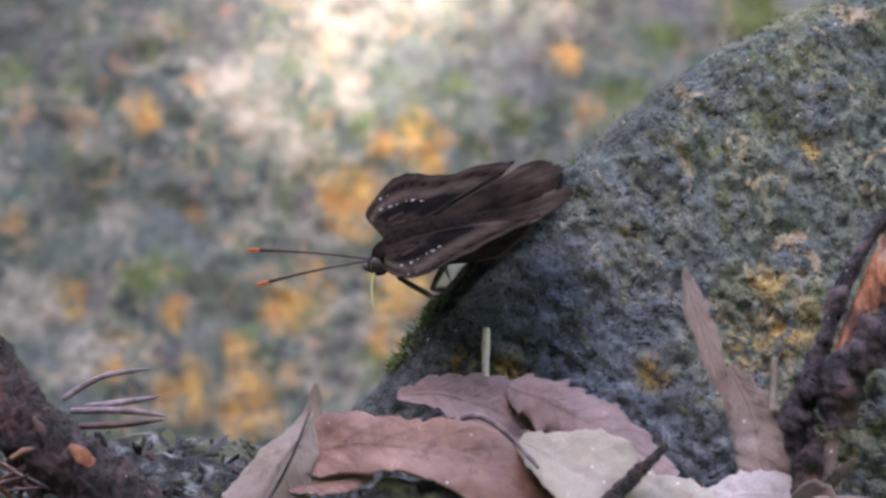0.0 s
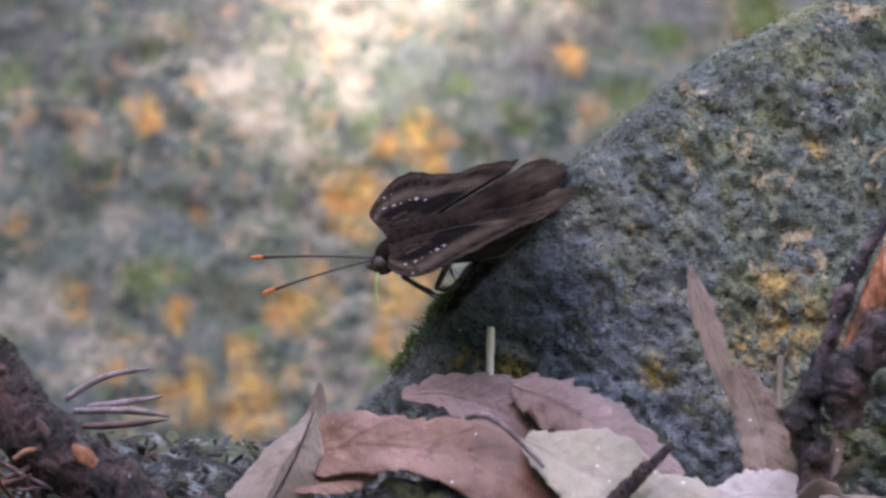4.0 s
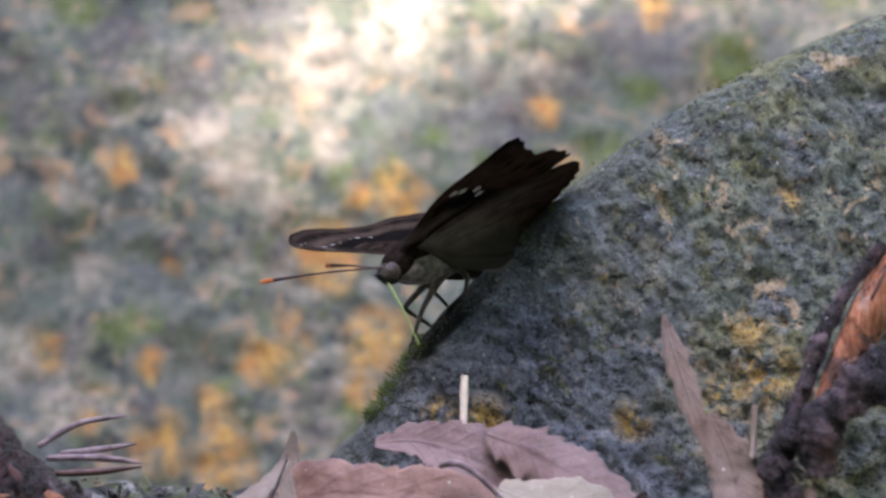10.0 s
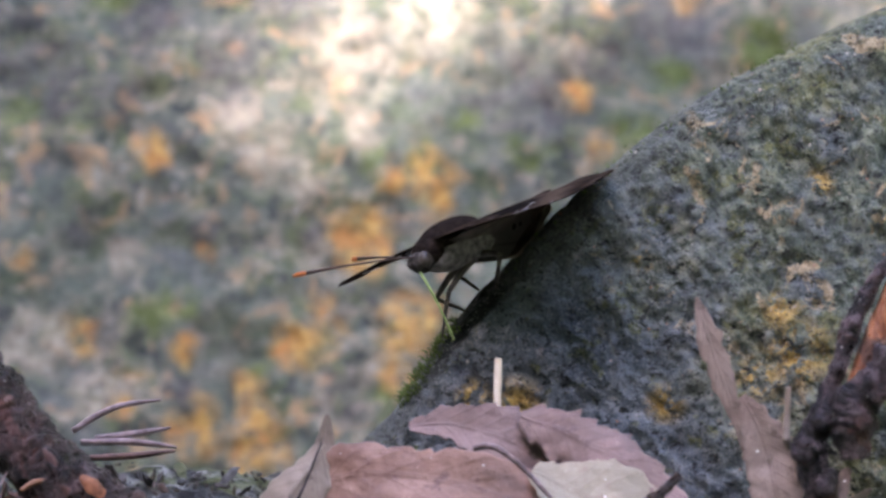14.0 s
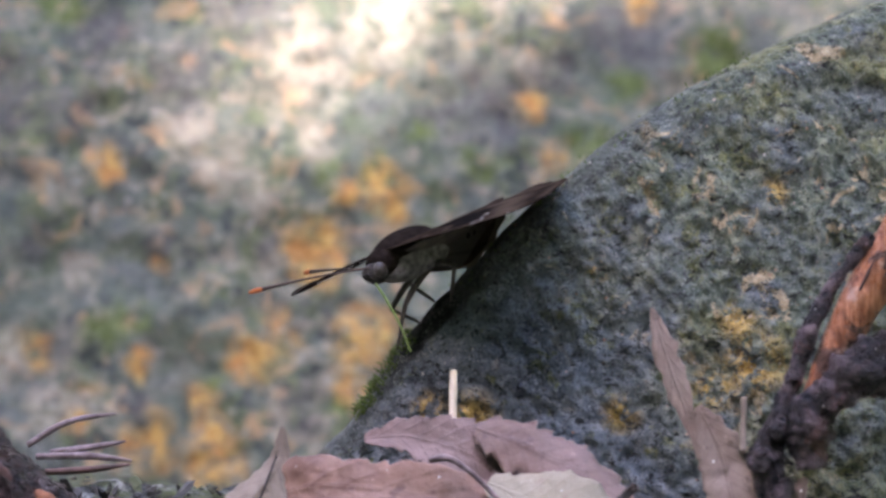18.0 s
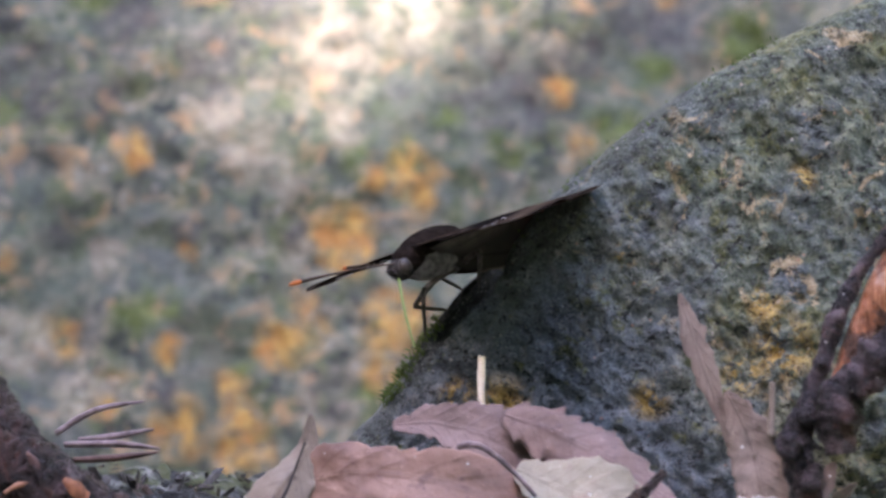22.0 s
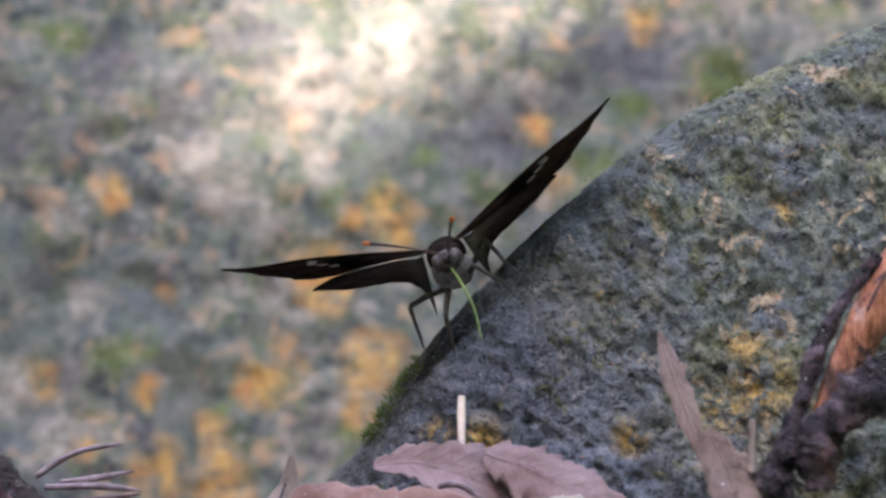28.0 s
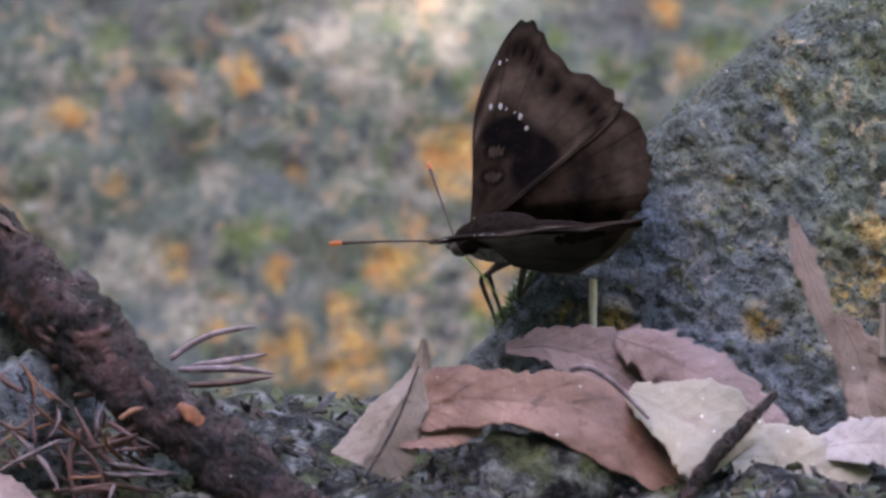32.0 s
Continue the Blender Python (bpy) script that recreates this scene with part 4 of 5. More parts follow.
def wing(name, label, rim, root, hub, side, material, spots, hind):
    """A wing as a thin, veined, slightly arched sheet fanned from its hub; side 1 is left."""
    closed = rim + [rim[0]]
    nu, nv = 141, 46
    dusk, pale, vein, under, seams, band, fold = [], [], [], [], [], [], []

    def flat(u, v):
        p = along([(x, y, 0) for x, y in closed], u)
        q = Vector((hub[0], hub[1], 0)).lerp(p, max(v, 0.02))
        return q

    def point(u, v):
        q = flat(u, v)
        rad = (q - Vector((hub[0], hub[1], 0))).length
        scal = 0.35 * math.sin(u * 2 * math.pi * 17) * v ** 14 if 0.35 < u < 0.78 else 0.0
        d = (q - Vector((hub[0], hub[1], 0))).normalized() * scal
        z = camber(rad) + 0.12 * math.sin(math.atan2(q.y, q.x) * 18) * min(1, rad / 10)
        z += -0.35 if hind else 0.0
        y = q.y + d.y
        if hind and y < 6:
            # the inner margin folds down beside the abdomen
            z -= 0.09 * (6 - y) ** 2 * min(1.0, rad / 6) * (1 - 0.35 * min(1.0, max(0.0, (-q.x - 16) / 10)))
            y = 6 - (6 - y) / (1 + 0.09 * (6 - y))
        return Vector(((q.x + d.x) / 1000, side * y / 1000, z / 1000))

    verts, faces = shell(point, nu, nv, 0.00012)
    for i in range(nu):
        for j in range(nv):
            u, v = i / (nu - 1), j / (nv - 1)
            q = flat(u, v)
            ang = math.atan2(q.y - hub[1], q.x - hub[0])
            vein.append(max(0.0, 1 - abs((ang * 5.2) % 1.0 - 0.5) * 14) * (1 if v > 0.15 else 0))
            w = 0.15 * noise.noise(q * 0.5)
            fold.append(max(0.0, min(0.8, (2.5 - q.y) / 3)) * (1 + 3 * w) if hind and -21 < q.x else 0.0)
            if hind:
                stripe = max(0.0, 1 - abs(v - 0.60) / 0.10) * (0.8 if q.x < -9 else 0.3)
                root_dark = max(0.0, 1 - v / 0.45) * 0.5
                dots = max(0.0, 1.2 - abs(v - 0.82) / 0.045) * max(0.0, math.sin(u * 95)) * 0.9 if 0.15 < u < 0.66 else 0.0
                dusk.append(min(1, max(0, max(stripe, root_dark, dots) + 1.6 * w)))
                seam = ((q.x + 5.8) * 15.1 + (q.y - 3.1) * 15.6) / 21.7
                pale.append(0.3 if v > 0.93 and q.y < 1.5 and q.x < -12 else 0.0)
                seams.append((0.75 if side < 0 else 0.35) if 0.15 < seam < 1.25 and q.x < -9 else 0.0)
                band.append(0.6 * max(0.0, 1 - abs(v - 0.88) / 0.14) * (1 + 3 * w) * min(1.0, max(0.0, (q.y - 2) / 4)))
                under.append(min(0.75, 1.1 * max(0.0, 0.95 - v) ** 1.4) * (1 + 2 * w))
            else:
                x, y = q.x / 1.06, q.y / 1.03
                patch = max(1.2 - math.hypot((x + 4.6) / 5.0, (y - 14.0) / 3.2), 1.2 - math.hypot((x + 8.8) / 3.6, (y - 9.8) / 4.6)) * 3.5
                eye = max(min(1.0, max(0.0, 1.25 - abs(math.hypot((x + 2.2) / 2.0, (y - c) / 1.25) - 0.8) * 3.0)) for c in (11.6, 7.6))
                apex = max(0.0, (y - 28.5 + 0.2 * (x + 8)) / 4)
                dots = max(0.0, 1.25 - abs(v - 0.86) / 0.055) * max(0.0, math.sin(u * 125)) if 0.36 < u < 0.82 else 0.0
                inner = math.hypot((x + 2.2) / 1.9, (y - 11.6) / 1.1) < 0.7 or math.hypot((x + 2.2) / 1.9, (y - 7.6) / 1.1) < 0.7
                dusk.append(0.1 if inner else min(1, max(0, max(min(patch, 1.0), 0.95 * eye, apex, dots) + 1.6 * w)))
                pale.append(0.0)
                seams.append(0.0)
                far = max(0.0, 1 - abs(v - 0.71) / 0.13) * (1 if y > 9 else 0.4)
                edge = 0.55 * max(0.0, 1 - abs(v - 0.95) / 0.05)
                band.append(max(0.5 if inner else 0.0, 0.9 * max(far, edge) * (1 + 3 * w)))
                under.append(0.7 * min(1.0, max(0.0, 1.15 - math.hypot((x + 8) / 12, (y - 1) / 10))) * (1 + 2 * w))
    half = len(verts) // 2
    none = [0.0] * half
    up = np.mean(verts[:half, 2]) > np.mean(verts[half:, 2])
    both = none + under if up else under + none
    lines = np.maximum(pale * 2, seams + none if up else none + seams)
    ob = mesh_object(name, verts, faces, material, root, label, {"dusk": dusk * 2, "pale": lines, "band": band + [0.12 * b for b in band] if up else [0.12 * b for b in band] + band, "vein": vein * 2, "under": both, "fold": none + fold if up else fold + none})
    for x, y, a, b in spots:
        q = Vector((x, y, 0))
        rad = (q - Vector((hub[0], hub[1], 0))).length
        z = camber(rad) + 0.12 * math.sin(math.atan2(y, x) * 18) * min(1, rad / 10)
        v, f = ball((0, 0, 0), (0.55 * a / 1000, 0.58 * b / 1000, 0.00008), 8, 14, lambda t: 1 + 0.18 * math.sin(3 * t + x) + 0.14 * math.sin(5 * t + y))
        v = [(px + x / 1000, py + side * y / 1000, pz + z / 1000 + 0.00006) for px, py, pz in v]
        mesh_object("white_spot", v, f, WHITE_SCALE, ob)
    for x, y, a, b in spots[:2] + spots[4:6]:
        q = Vector((x, y, 0))
        rad = (q - Vector((hub[0], hub[1], 0))).length
        z = camber(rad) + 0.12 * math.sin(math.atan2(y, x) * 18) * min(1, rad / 10) - 0.16
        v, f = ball((0, 0, 0), (0.0007, 0.0009, 0.00012), 8, 12, lambda t: 1 + 0.2 * math.sin(4 * t + x))
        mesh_object("white_spot", [(px + x / 1000, py + side * y / 1000, pz + z / 1000) for px, py, pz in v], f, WHITE_SCALE, ob, "white spot on the underside")
    return ob


butterfly = thing("butterfly", "dark brown butterfly with white-spotted wings feeding on a boulder", "butterfly")


def m3(*p):
    return tuple(c / 1000 for c in p)


v, f = joined([ball(m3(-0.8, 0, 2.0), m3(6.6, 3.2, 2.8), 22, 26), ball(m3(4.3, 0, 1.0), m3(3.0, 2.7, 2.5), 16, 20)])
mesh_object("thorax", v, f, FUR, butterfly, "brown furry thorax")
v, f = ball(m3(-1.6, 0, -0.5), m3(7.6, 3.35, 2.9), 24, 26)
mesh_object("breast", v, f, BELLY, butterfly, "pale grey furry underside")
v, f = tube([m3(-3.0, 0, 0.8), m3(-8, 0, 0.6), m3(-13, 0, 0.2), m3(-18, 0, -0.2)], [0.0022, 0.0022, 0.0018, 0.0005], 18, 44)
v = [Vector(p) * 1.0 + Vector((0, p[1], 0)) * 0.06 * math.sin(p[0] * 3400) for p in v]
mesh_object("abdomen", v, f, FUR, butterfly, "tapered segmented abdomen")
head = mesh_object("head", *ball(m3(6.4, 0, 0.1), m3(1.9, 2.2, 1.9), 14, 18), FACE, butterfly, "grey furry head")
for s in (1, -1):
    mesh_object("eye", *ball(m3(6.7, 1.5 * s, 0.3), m3(1.2, 0.95, 1.3), 12, 16), EYE, head, "dark compound eye")
    mesh_object("palp", *tube([m3(7.4, 0.4 * s, -0.6), m3(8.4, 0.45 * s, 0.0), m3(9.0, 0.45 * s, 0.6)], [0.00035, 0.0004, 0.0001], 7, 8), FACE, head)
fore_left = wing("forewing", "brown left forewing with white spots", FORE_RIM, butterfly, (0.0, 0.6), 1, FORE, FORE_SPOTS, False)
fore_right = wing("forewing", "brown right forewing with white spots", FORE_RIM, butterfly, (0.0, 0.6), -1, FORE, FORE_SPOTS, False)
hind_left = wing("hindwing", "brown left hindwing with a pale inner edge", HIND_RIM, butterfly, (-1.0, 0.5), 1, HIND, [], True)
hind_right = wing("hindwing", "brown right hindwing with a pale inner edge", HIND_RIM, butterfly, (-1.0, 0.5), -1, HIND, [], True)


def antenna(side):
    ob = new("antenna")
    ob.parent = butterfly
    v, f = tube([m3(0, 0, 0), m3(6, 0, 0.2), m3(12, 0, 0.2), m3(17.6, 0, 0)], [0.00016, 0.00015, 0.00019, 0.00034], 7, 24)
    mesh_object("shaft", v, f, SHAFT, ob)
    v, f = tube([m3(17.4, 0, 0), m3(18.5, 0, -0.05), m3(19.5, 0, -0.15)], [0.00034, 0.00042, 0.0002], 8, 12)
    mesh_object("club", v, f, CLUB, ob, "orange club tip")
    return ob


antenna_left, antenna_right = antenna(1), antenna(-1)


def leg(hip, side):
    """A leg of two long joints: thigh from the hip along x, shin and foot from the knee along x."""
    ob = new("leg")
    ob.parent = butterfly
    mesh_object("thigh", *tube([m3(0, 0, 0), m3(3.4, 0, 0.25), m3(6.8, 0, 0)], [0.0006, 0.00052, 0.0004], 8, 12), LEG, ob)
    shin = mesh_object("shin", *tube([m3(0, 0, 0), m3(2.8, 0, 0.1), m3(5.2, 0, 0)], [0.0004, 0.00034, 0.00028], 8, 10), LEG, ob)
    foot = mesh_object("foot", *tube([m3(5.1, 0, 0), m3(6.4, 0, 0.12), m3(7.4, 0, 0)], [0.00028, 0.00018, 0.0001], 7, 8), LEG, ob)
    return ob, shin, foot, Vector(m3(*hip)), side


LEGS = [leg((-2.5, 1.5, -2.6), 1), leg((-4.2, 1.7, -2.4), 1), leg((-2.2, -1.5, -2.6), -1), leg((-4.2, -1.7, -2.4), -1)]
proboscis = mesh_object("proboscis", *tube([m3(0, 0, 0), m3(4, 0, 0.5), m3(8, 0, 0.4), m3(12.5, 0, -0.8)], [0.00022, 0.0002, 0.00017, 0.00015], 7, 20), GREEN, butterfly, "thin green feeding tube")

# ---- unseen low leafy crown, added overhead so its gaps let sun onto the slab ----
GAPS = [(20.0, 79.0, 36.0, 15.0), (-16.0, 45.0, 21.0, 1.5), (82.0, 74.0, 8.0, 3.0)]


def build_shade_tree():
    root = thing("tree", "unseen leafy tree added overhead, gaps in its crown shaping the sun", "tree")
    rnd = random.Random(11)
    target = mm((-9.5, 330, 51))
    inside = STAGE.inverted()
    down = (inside.to_3x3() @ -SUN_TO).normalized()
    x = SUN_TO.cross(Vector((0, 1, 0))).normalized()
    y = SUN_TO.cross(x)
    verts, faces = [], []
    for k in range(18000):
        inner = k >= 4000
        reach = 0.42 if inner else 0.5
        a, b, h = rnd.uniform(-reach, reach), rnd.uniform(-reach, reach), rnd.uniform(4.6, 5.0 if inner else 5.4)
        if math.hypot(a, b) > reach:
            continue
        s = rnd.uniform(0.014, 0.026) if inner else rnd.uniform(0.03, 0.045)
        c = target + SUN_TO * h + x * a + y * b
        # where this leaf's shadow falls on the slab
        p = inside @ c
        d = (0.30 + 0.55 * p.z - p.y) / (down.y - 0.55 * down.z)
        q = (p + down * d) * 1000
        reach = 9.0
        for gx, gz, long, short in GAPS:
            u, w = q.x - gx, q.z - gz
            reach = min(reach, math.hypot((0.82 * u + 0.57 * w) / (long + 700 * s), (-0.57 * u + 0.82 * w) / (short + 700 * s)))
        if rnd.random() > min(1.0, max(0.04, (reach - 0.6) / 0.9)) ** 2:
            continue
        n = Vector((rnd.gauss(0, 0.35), rnd.gauss(0, 0.35), 1)).normalized()
        e = n.orthogonal().normalized()
        e.rotate(Matrix.Rotation(rnd.uniform(0, 6.28), 3, n))
        g = n.cross(e)
        i = len(verts)
        verts += [c - e * s, c + g * s * 0.45, c + e * s, c - g * s * 0.45]
        faces.append((i, i + 1, i + 2, i + 3))
    mesh_object("crown", verts, faces, CANOPY, root, smooth=False)
    top = target + SUN_TO * 5.0
    foot = Vector((2.0, 1.9, -0.2))
    fork = foot + Vector((-0.9, -0.9, 3.6))
    v, f = tube([foot, foot + Vector((-0.3, -0.3, 1.8)), fork], [0.09, 0.07, 0.05], 14, 30)
    mesh_object("trunk", v, f, DARK_BARK, root)
    for k in range(7):
        a = k * 0.9
        v, f = tube([fork, top + Vector((0.3 * math.cos(a) + 0.2, 0.3 * math.sin(a) + 0.2, 0.05)), top + Vector((0.45 * math.cos(a), 0.45 * math.sin(a), 0.2))], [0.03, 0.016, 0.006], 8, 14)
        mesh_object("limb", v, f, DARK_BARK, root)
    return root


SHADE_TREE = build_shade_tree()

# ---- movement ----
# seconds; body millimetres right, up; degrees of heading, nose down, lean; left and right wing angle; forward sweep of both forewings; lift and backward set of both hindwings;
# aim of the left and right antenna and of the feeding tube, each sideways and down
BODY = [
    (0.0, -4, -0.2, 180.8, 19.9, -12.9, 0.9, 1.4, -1, -1.6, -1, 0.2, -2, -3.1, 18.8, -12, -12.6, -22.1, 79.7, 7.5),
    (5.5, -4, -0.2, 180.8, 19.9, -12.9, 0.9, 1.4, -1, -1.6, -1, 0.2, -2, -3.1, 21, -7.4, -11.4, -17.8, 79.4, 15.1),
    (5.8, -4.5, -1, 184.8, 20.6, -10.9, 12, 12, 3.7, -4.2, -0.1, -1.6, -2.1, -0.7, 16.5, -11, -15.6, -20, 72.4, 22.9),
    (6.0, -4.9, -1.5, 187.4, 21.1, -9.6, 16.7, 17.5, 6.8, -6, 0.5, -2.8, -2.2, 1, 13.4, -13.3, -18.5, -21.4, 67.4, 27.8),
    (6.2, -4.5, -0.8, 184.1, 20.5, -11.2, 8, 8, 2.9, -3.8, -0.2, -1.3, -2.1, -1.1, 15.8, -13.4, -19, -20.4, 67.7, 28.2),
    (6.4, -4, -0.2, 180.8, 19.9, -12.9, 0.9, 1.4, -1, -1.6, -1, 0.2, -2, -3.1, 18.3, -13.4, -19.5, -19.5, 68.1, 28.6),
    (7.3, -4, -0.2, 180.8, 19.9, -12.9, 0.9, 1.4, -1, -1.6, -1, 0.2, -2, -3.1, 29.4, -13.1, -21.5, -15.3, 69.8, 30.2),
    (7.5, -4.4, 0.4, 193.1, 15.8, -8.2, 21.2, 22.1, 8.2, -2.3, 0.5, -3.1, 1, 1, 31.8, -13, -22, -14.3, 70.1, 30.5),
    (7.6, -4.1, 0.6, 192, 16.1, -7.8, 36, 36, 7.6, -1.2, 0.4, -2.4, 0.8, 1.8, 38.4, -2.3, -34, -10.8, 76.5, 31.1),
    (7.8, -3.5, 1.2, 189.9, 16.8, -6.8, 27, 27, 6.3, 1.1, 0.2, -1.2, 0.4, 3.4, 56.3, 25.3, -63.4, -0.2, 89.9, 31.2),
    (8.0, -2.9, 1.8, 187.7, 17.5, -5.8, 3.3, 6.3, 5.1, 3.3, 0, 0, 0, 5, 79.4, 46.6, -89, 9.2, 102.8, 30),
    (8.2, -2.9, 2.3, 193.8, 16.8, -2.2, 24, 24, 3.7, 1.9, 0.1, -0.4, -2.4, 2.2, 32.3, 35.2, -89.2, 1.8, 89.1, 28.1),
    (8.4, -3, 2.7, 200, 16.2, 1.3, 25, 25, 2.3, 0.5, 0.2, -0.8, -4.8, -0.6, -7.5, 2.2, -89.4, -5.6, 75.8, 24.9),
    (8.5, -3, 2.9, 203, 15.8, 3.1, 12.8, 14.1, 1.7, -0.2, 0.2, -1, -6, -2, -17.5, -8.3, -89.5, -9.3, 69.6, 22.9),
    (8.7, -2.2, 3, 207.4, 14.9, 6.2, -1, -1, 4.7, -1.8, 0.3, -1, -4.3, -2, 3.1, -6.4, -98.4, -7.7, 62.3, 26.2),
    (8.8, -1.9, 3.1, 209.5, 14.4, 7.7, 8, 8, 6.2, -2.6, 0.4, -1, -3.5, -2, 14.3, -5, -102.9, -6.8, 58.4, 27.8),
    (9.0, -1.1, 3.2, 213.9, 13.5, 10.8, 26.6, 27.4, 9.2, -4.1, 0.5, -1, -1.9, -2, 34.6, -2, -111.7, -4.9, 50.4, 30.5),
    (9.2, -1.1, 3.6, 216, 15.9, 11, 14, 14, 2.1, -6.2, 0.3, -0.6, -1.1, -1.2, 9.5, -8.8, -109.2, -6.7, 53, 36.6),
    (9.3, -1.1, 3.8, 217.1, 17.1, 11.1, 4, 4, -1.5, -7.2, 0.2, -0.4, -0.7, -0.8, -5.5, -12.1, -107.9, -7.6, 54.5, 39.7),
    (9.5, -1.1, 4.1, 219.2, 19.6, 11.3, -1.8, -4.7, -8.7, -9.3, 0, 0, 0, 0, -32.1, -15.7, -105.3, -9.3, 58.1, 46),
    (9.7, -0.5, 4.6, 217.4, 17.8, 11.7, 3, 3, -5.3, -5.7, 0.1, -0.4, -1.4, -0.8, -30.2, -14.4, -102.8, -10.3, 62.6, 52.2),
    (9.8, -0.2, 4.8, 216.5, 16.9, 11.9, 8, 8, -3.6, -4, 0.2, -0.6, -2, -1.2, -29.3, -13.7, -101.6, -10.8, 65.2, 55.2),
    (10.0, 0.3, 5.2, 214.7, 15.1, 12.2, 14.9, 14.9, -0.3, -0.5, 0.3, -1, -3.4, -2, -27.4, -12.3, -99.1, -11.8, 71.7, 60.7),
    (10.2, -0.3, 5.1, 217.2, 15.8, 11.7, 5, 5, -2.5, -3.7, 0.2, -0.6, -2, -1.2, -28.1, -12.6, -99.5, -11.5, 71, 61.4),
    (10.4, -0.9, 5, 219.7, 16.4, 11.2, -1, -1, -4.7, -6.8, 0.1, -0.2, -0.7, -0.4, -28.8, -12.8, -100, -11.2, 70.3, 62.1),
    (10.5, -1.2, 4.9, 220.9, 16.7, 11, -2.8, -5.1, -5.8, -8.4, 0, 0, 0, 0, -29.1, -12.9, -100.2, -11.1, 69.9, 62.4),
    (12.0, -0.8, 4.7, 221.6, 17.3, 12, -2.8, -5.1, -5.8, -8.4, 0, 0, 0, 0, -34.2, -14.6, -103.5, -9, 63.2, 67.5),
    (13.0, -0.6, 4.6, 222, 17.7, 12.7, -2.8, -5.1, -5.8, -8.4, 0, 0, 0, 0, -34, -14.1, -103.1, -8.7, 65.1, 69.2),
    (15.5, -0.6, 4.8, 222.4, 18.2, 12.4, -2.8, -5.1, -5.8, -8.4, 0, 0, 0, 0, -33.4, -12.8, -102.3, -8.1, 71.6, 73.5),
    (19.0, -0.6, 4.9, 223, 18.8, 12, -2.8, -5.1, -5.8, -8.4, 0, 0, 0, 0, -32.5, -10.9, -101.1, -7.2, 88.3, 78.8),
    (20.0, -0.9, 4.9, 223.3, 18.7, 11.6, -2.8, -5.1, -5.8, -8.4, 0, 0, 0, 0, -32.3, -10.4, -100.8, -6.9, 96, 80.1),
    (20.3, -0.9, 4.7, 220.7, 16.6, 11.4, 1, 1, -3.7, -6.1, 0, 0, 0, 0, -32.2, -10.2, -100.7, -6.8, 98.7, 80.4),
    (20.5, -1, 4.5, 219, 15.2, 11.2, 5.7, 5.4, -2.3, -4.5, 0, 0, 0, 0, -32.2, -10.1, -100.6, -6.8, 100.6, 80.6),
    (20.8, -1, 4.3, 219.6, 17.3, 11.4, 1, 1, -6.7, -7.9, 0, 0, 0, 0, -32.6, -12.3, -100.1, -5.5, 73.6, 78.1),
    (21.0, -1, 4.2, 220, 18.7, 11.5, -0.6, -3.5, -9.5, -10.2, 0, 0, 0, 0, -32.8, -13.7, -99.7, -4.7, 61.8, 75.4),
    (21.2, -1.1, 3.8, 219.9, 17.3, 11.4, 2, 2, -6.1, -7.8, 0, 0, 0, 0, -32.7, -11.3, -101.4, -4.7, 53.7, 72.2),
    (21.4, -1.1, 3.4, 219.8, 16, 11.3, 9.2, 9.2, -2.7, -5.5, 0, 0, 0, 0, -32.6, -8.8, -103, -4.7, 48, 68.7),
    (21.5, -1.2, 3.2, 219.7, 15.3, 11.3, 7.3, 8.1, -1, -4.3, 0, 0, 0, 0, -32.6, -7.6, -103.8, -4.7, 45.8, 66.9),
    (21.8, -1, 3.1, 220.6, 15.2, 11.5, -3, -3, 1.8, -4.5, 0.2, -0.3, -1, -0.6, -18.6, -7.9, -105.7, -5.3, 40.7, 61.4),
    (22.1, -0.8, 3, 221.4, 15, 11.7, -3, -3, 4.7, -4.7, 0.3, -0.6, -2, -1.2, -3.4, -7.7, -107.7, -5.8, 37.3, 55.8),
    (22.3, -0.7, 3, 222, 14.9, 11.8, 6, 6, 6.5, -4.8, 0.4, -0.8, -2.7, -1.6, 6.5, -7.2, -109, -6.2, 35.6, 52.2),
    (22.4, -0.6, 3, 222.3, 14.8, 11.9, 14, 14, 7.5, -4.9, 0.4, -0.9, -3, -1.8, 11.2, -7, -109.6, -6.4, 34.8, 50.4),
    (22.5, -0.5, 2.9, 222.6, 14.8, 12, 20.9, 21.1, 8.4, -4.9, 0.5, -1, -3.4, -2, 15.6, -6.7, -110.2, -6.5, 34.1, 48.7),
    (22.7, -0.8, 3.1, 221.8, 15.8, 11.4, 13, 13, 1.6, -6.7, 0.3, -0.6, -2, -1.2, -3.6, -10.1, -104.6, -6, 34.8, 47.4),
    (22.9, -1, 3.4, 221.1, 16.8, 10.8, 0, 0, -5.3, -8.5, 0.1, -0.2, -0.7, -0.4, -24.3, -12.6, -99, -5.3, 35.4, 46.2),
    (23.0, -1.1, 3.5, 220.8, 17.3, 10.6, -0.9, -3.6, -8.7, -9.3, 0, 0, 0, 0, -33.8, -13.1, -96.2, -5, 35.7, 45.6),
    (23.4, -1.5, 2.7, 221.8, 16.8, 10.7, 1, 1, -8.1, -8.6, 0, 0, 0, 0, -34.7, -11.2, -100, -1.1, 36.8, 43.2),
    (23.7, -1.8, 2.2, 222.6, 16.4, 10.9, 15, 15, -7.7, -8.1, 0, 0, 0, 0, -35.5, -9.7, -102.8, 1.8, 37.6, 41.3),
    (23.9, -2, 1.8, 223.1, 16.1, 11, 12, 12, -7.4, -7.8, 0, 0, 0, 0, -35.9, -8.7, -104.7, 3.8, 38, 40.1),
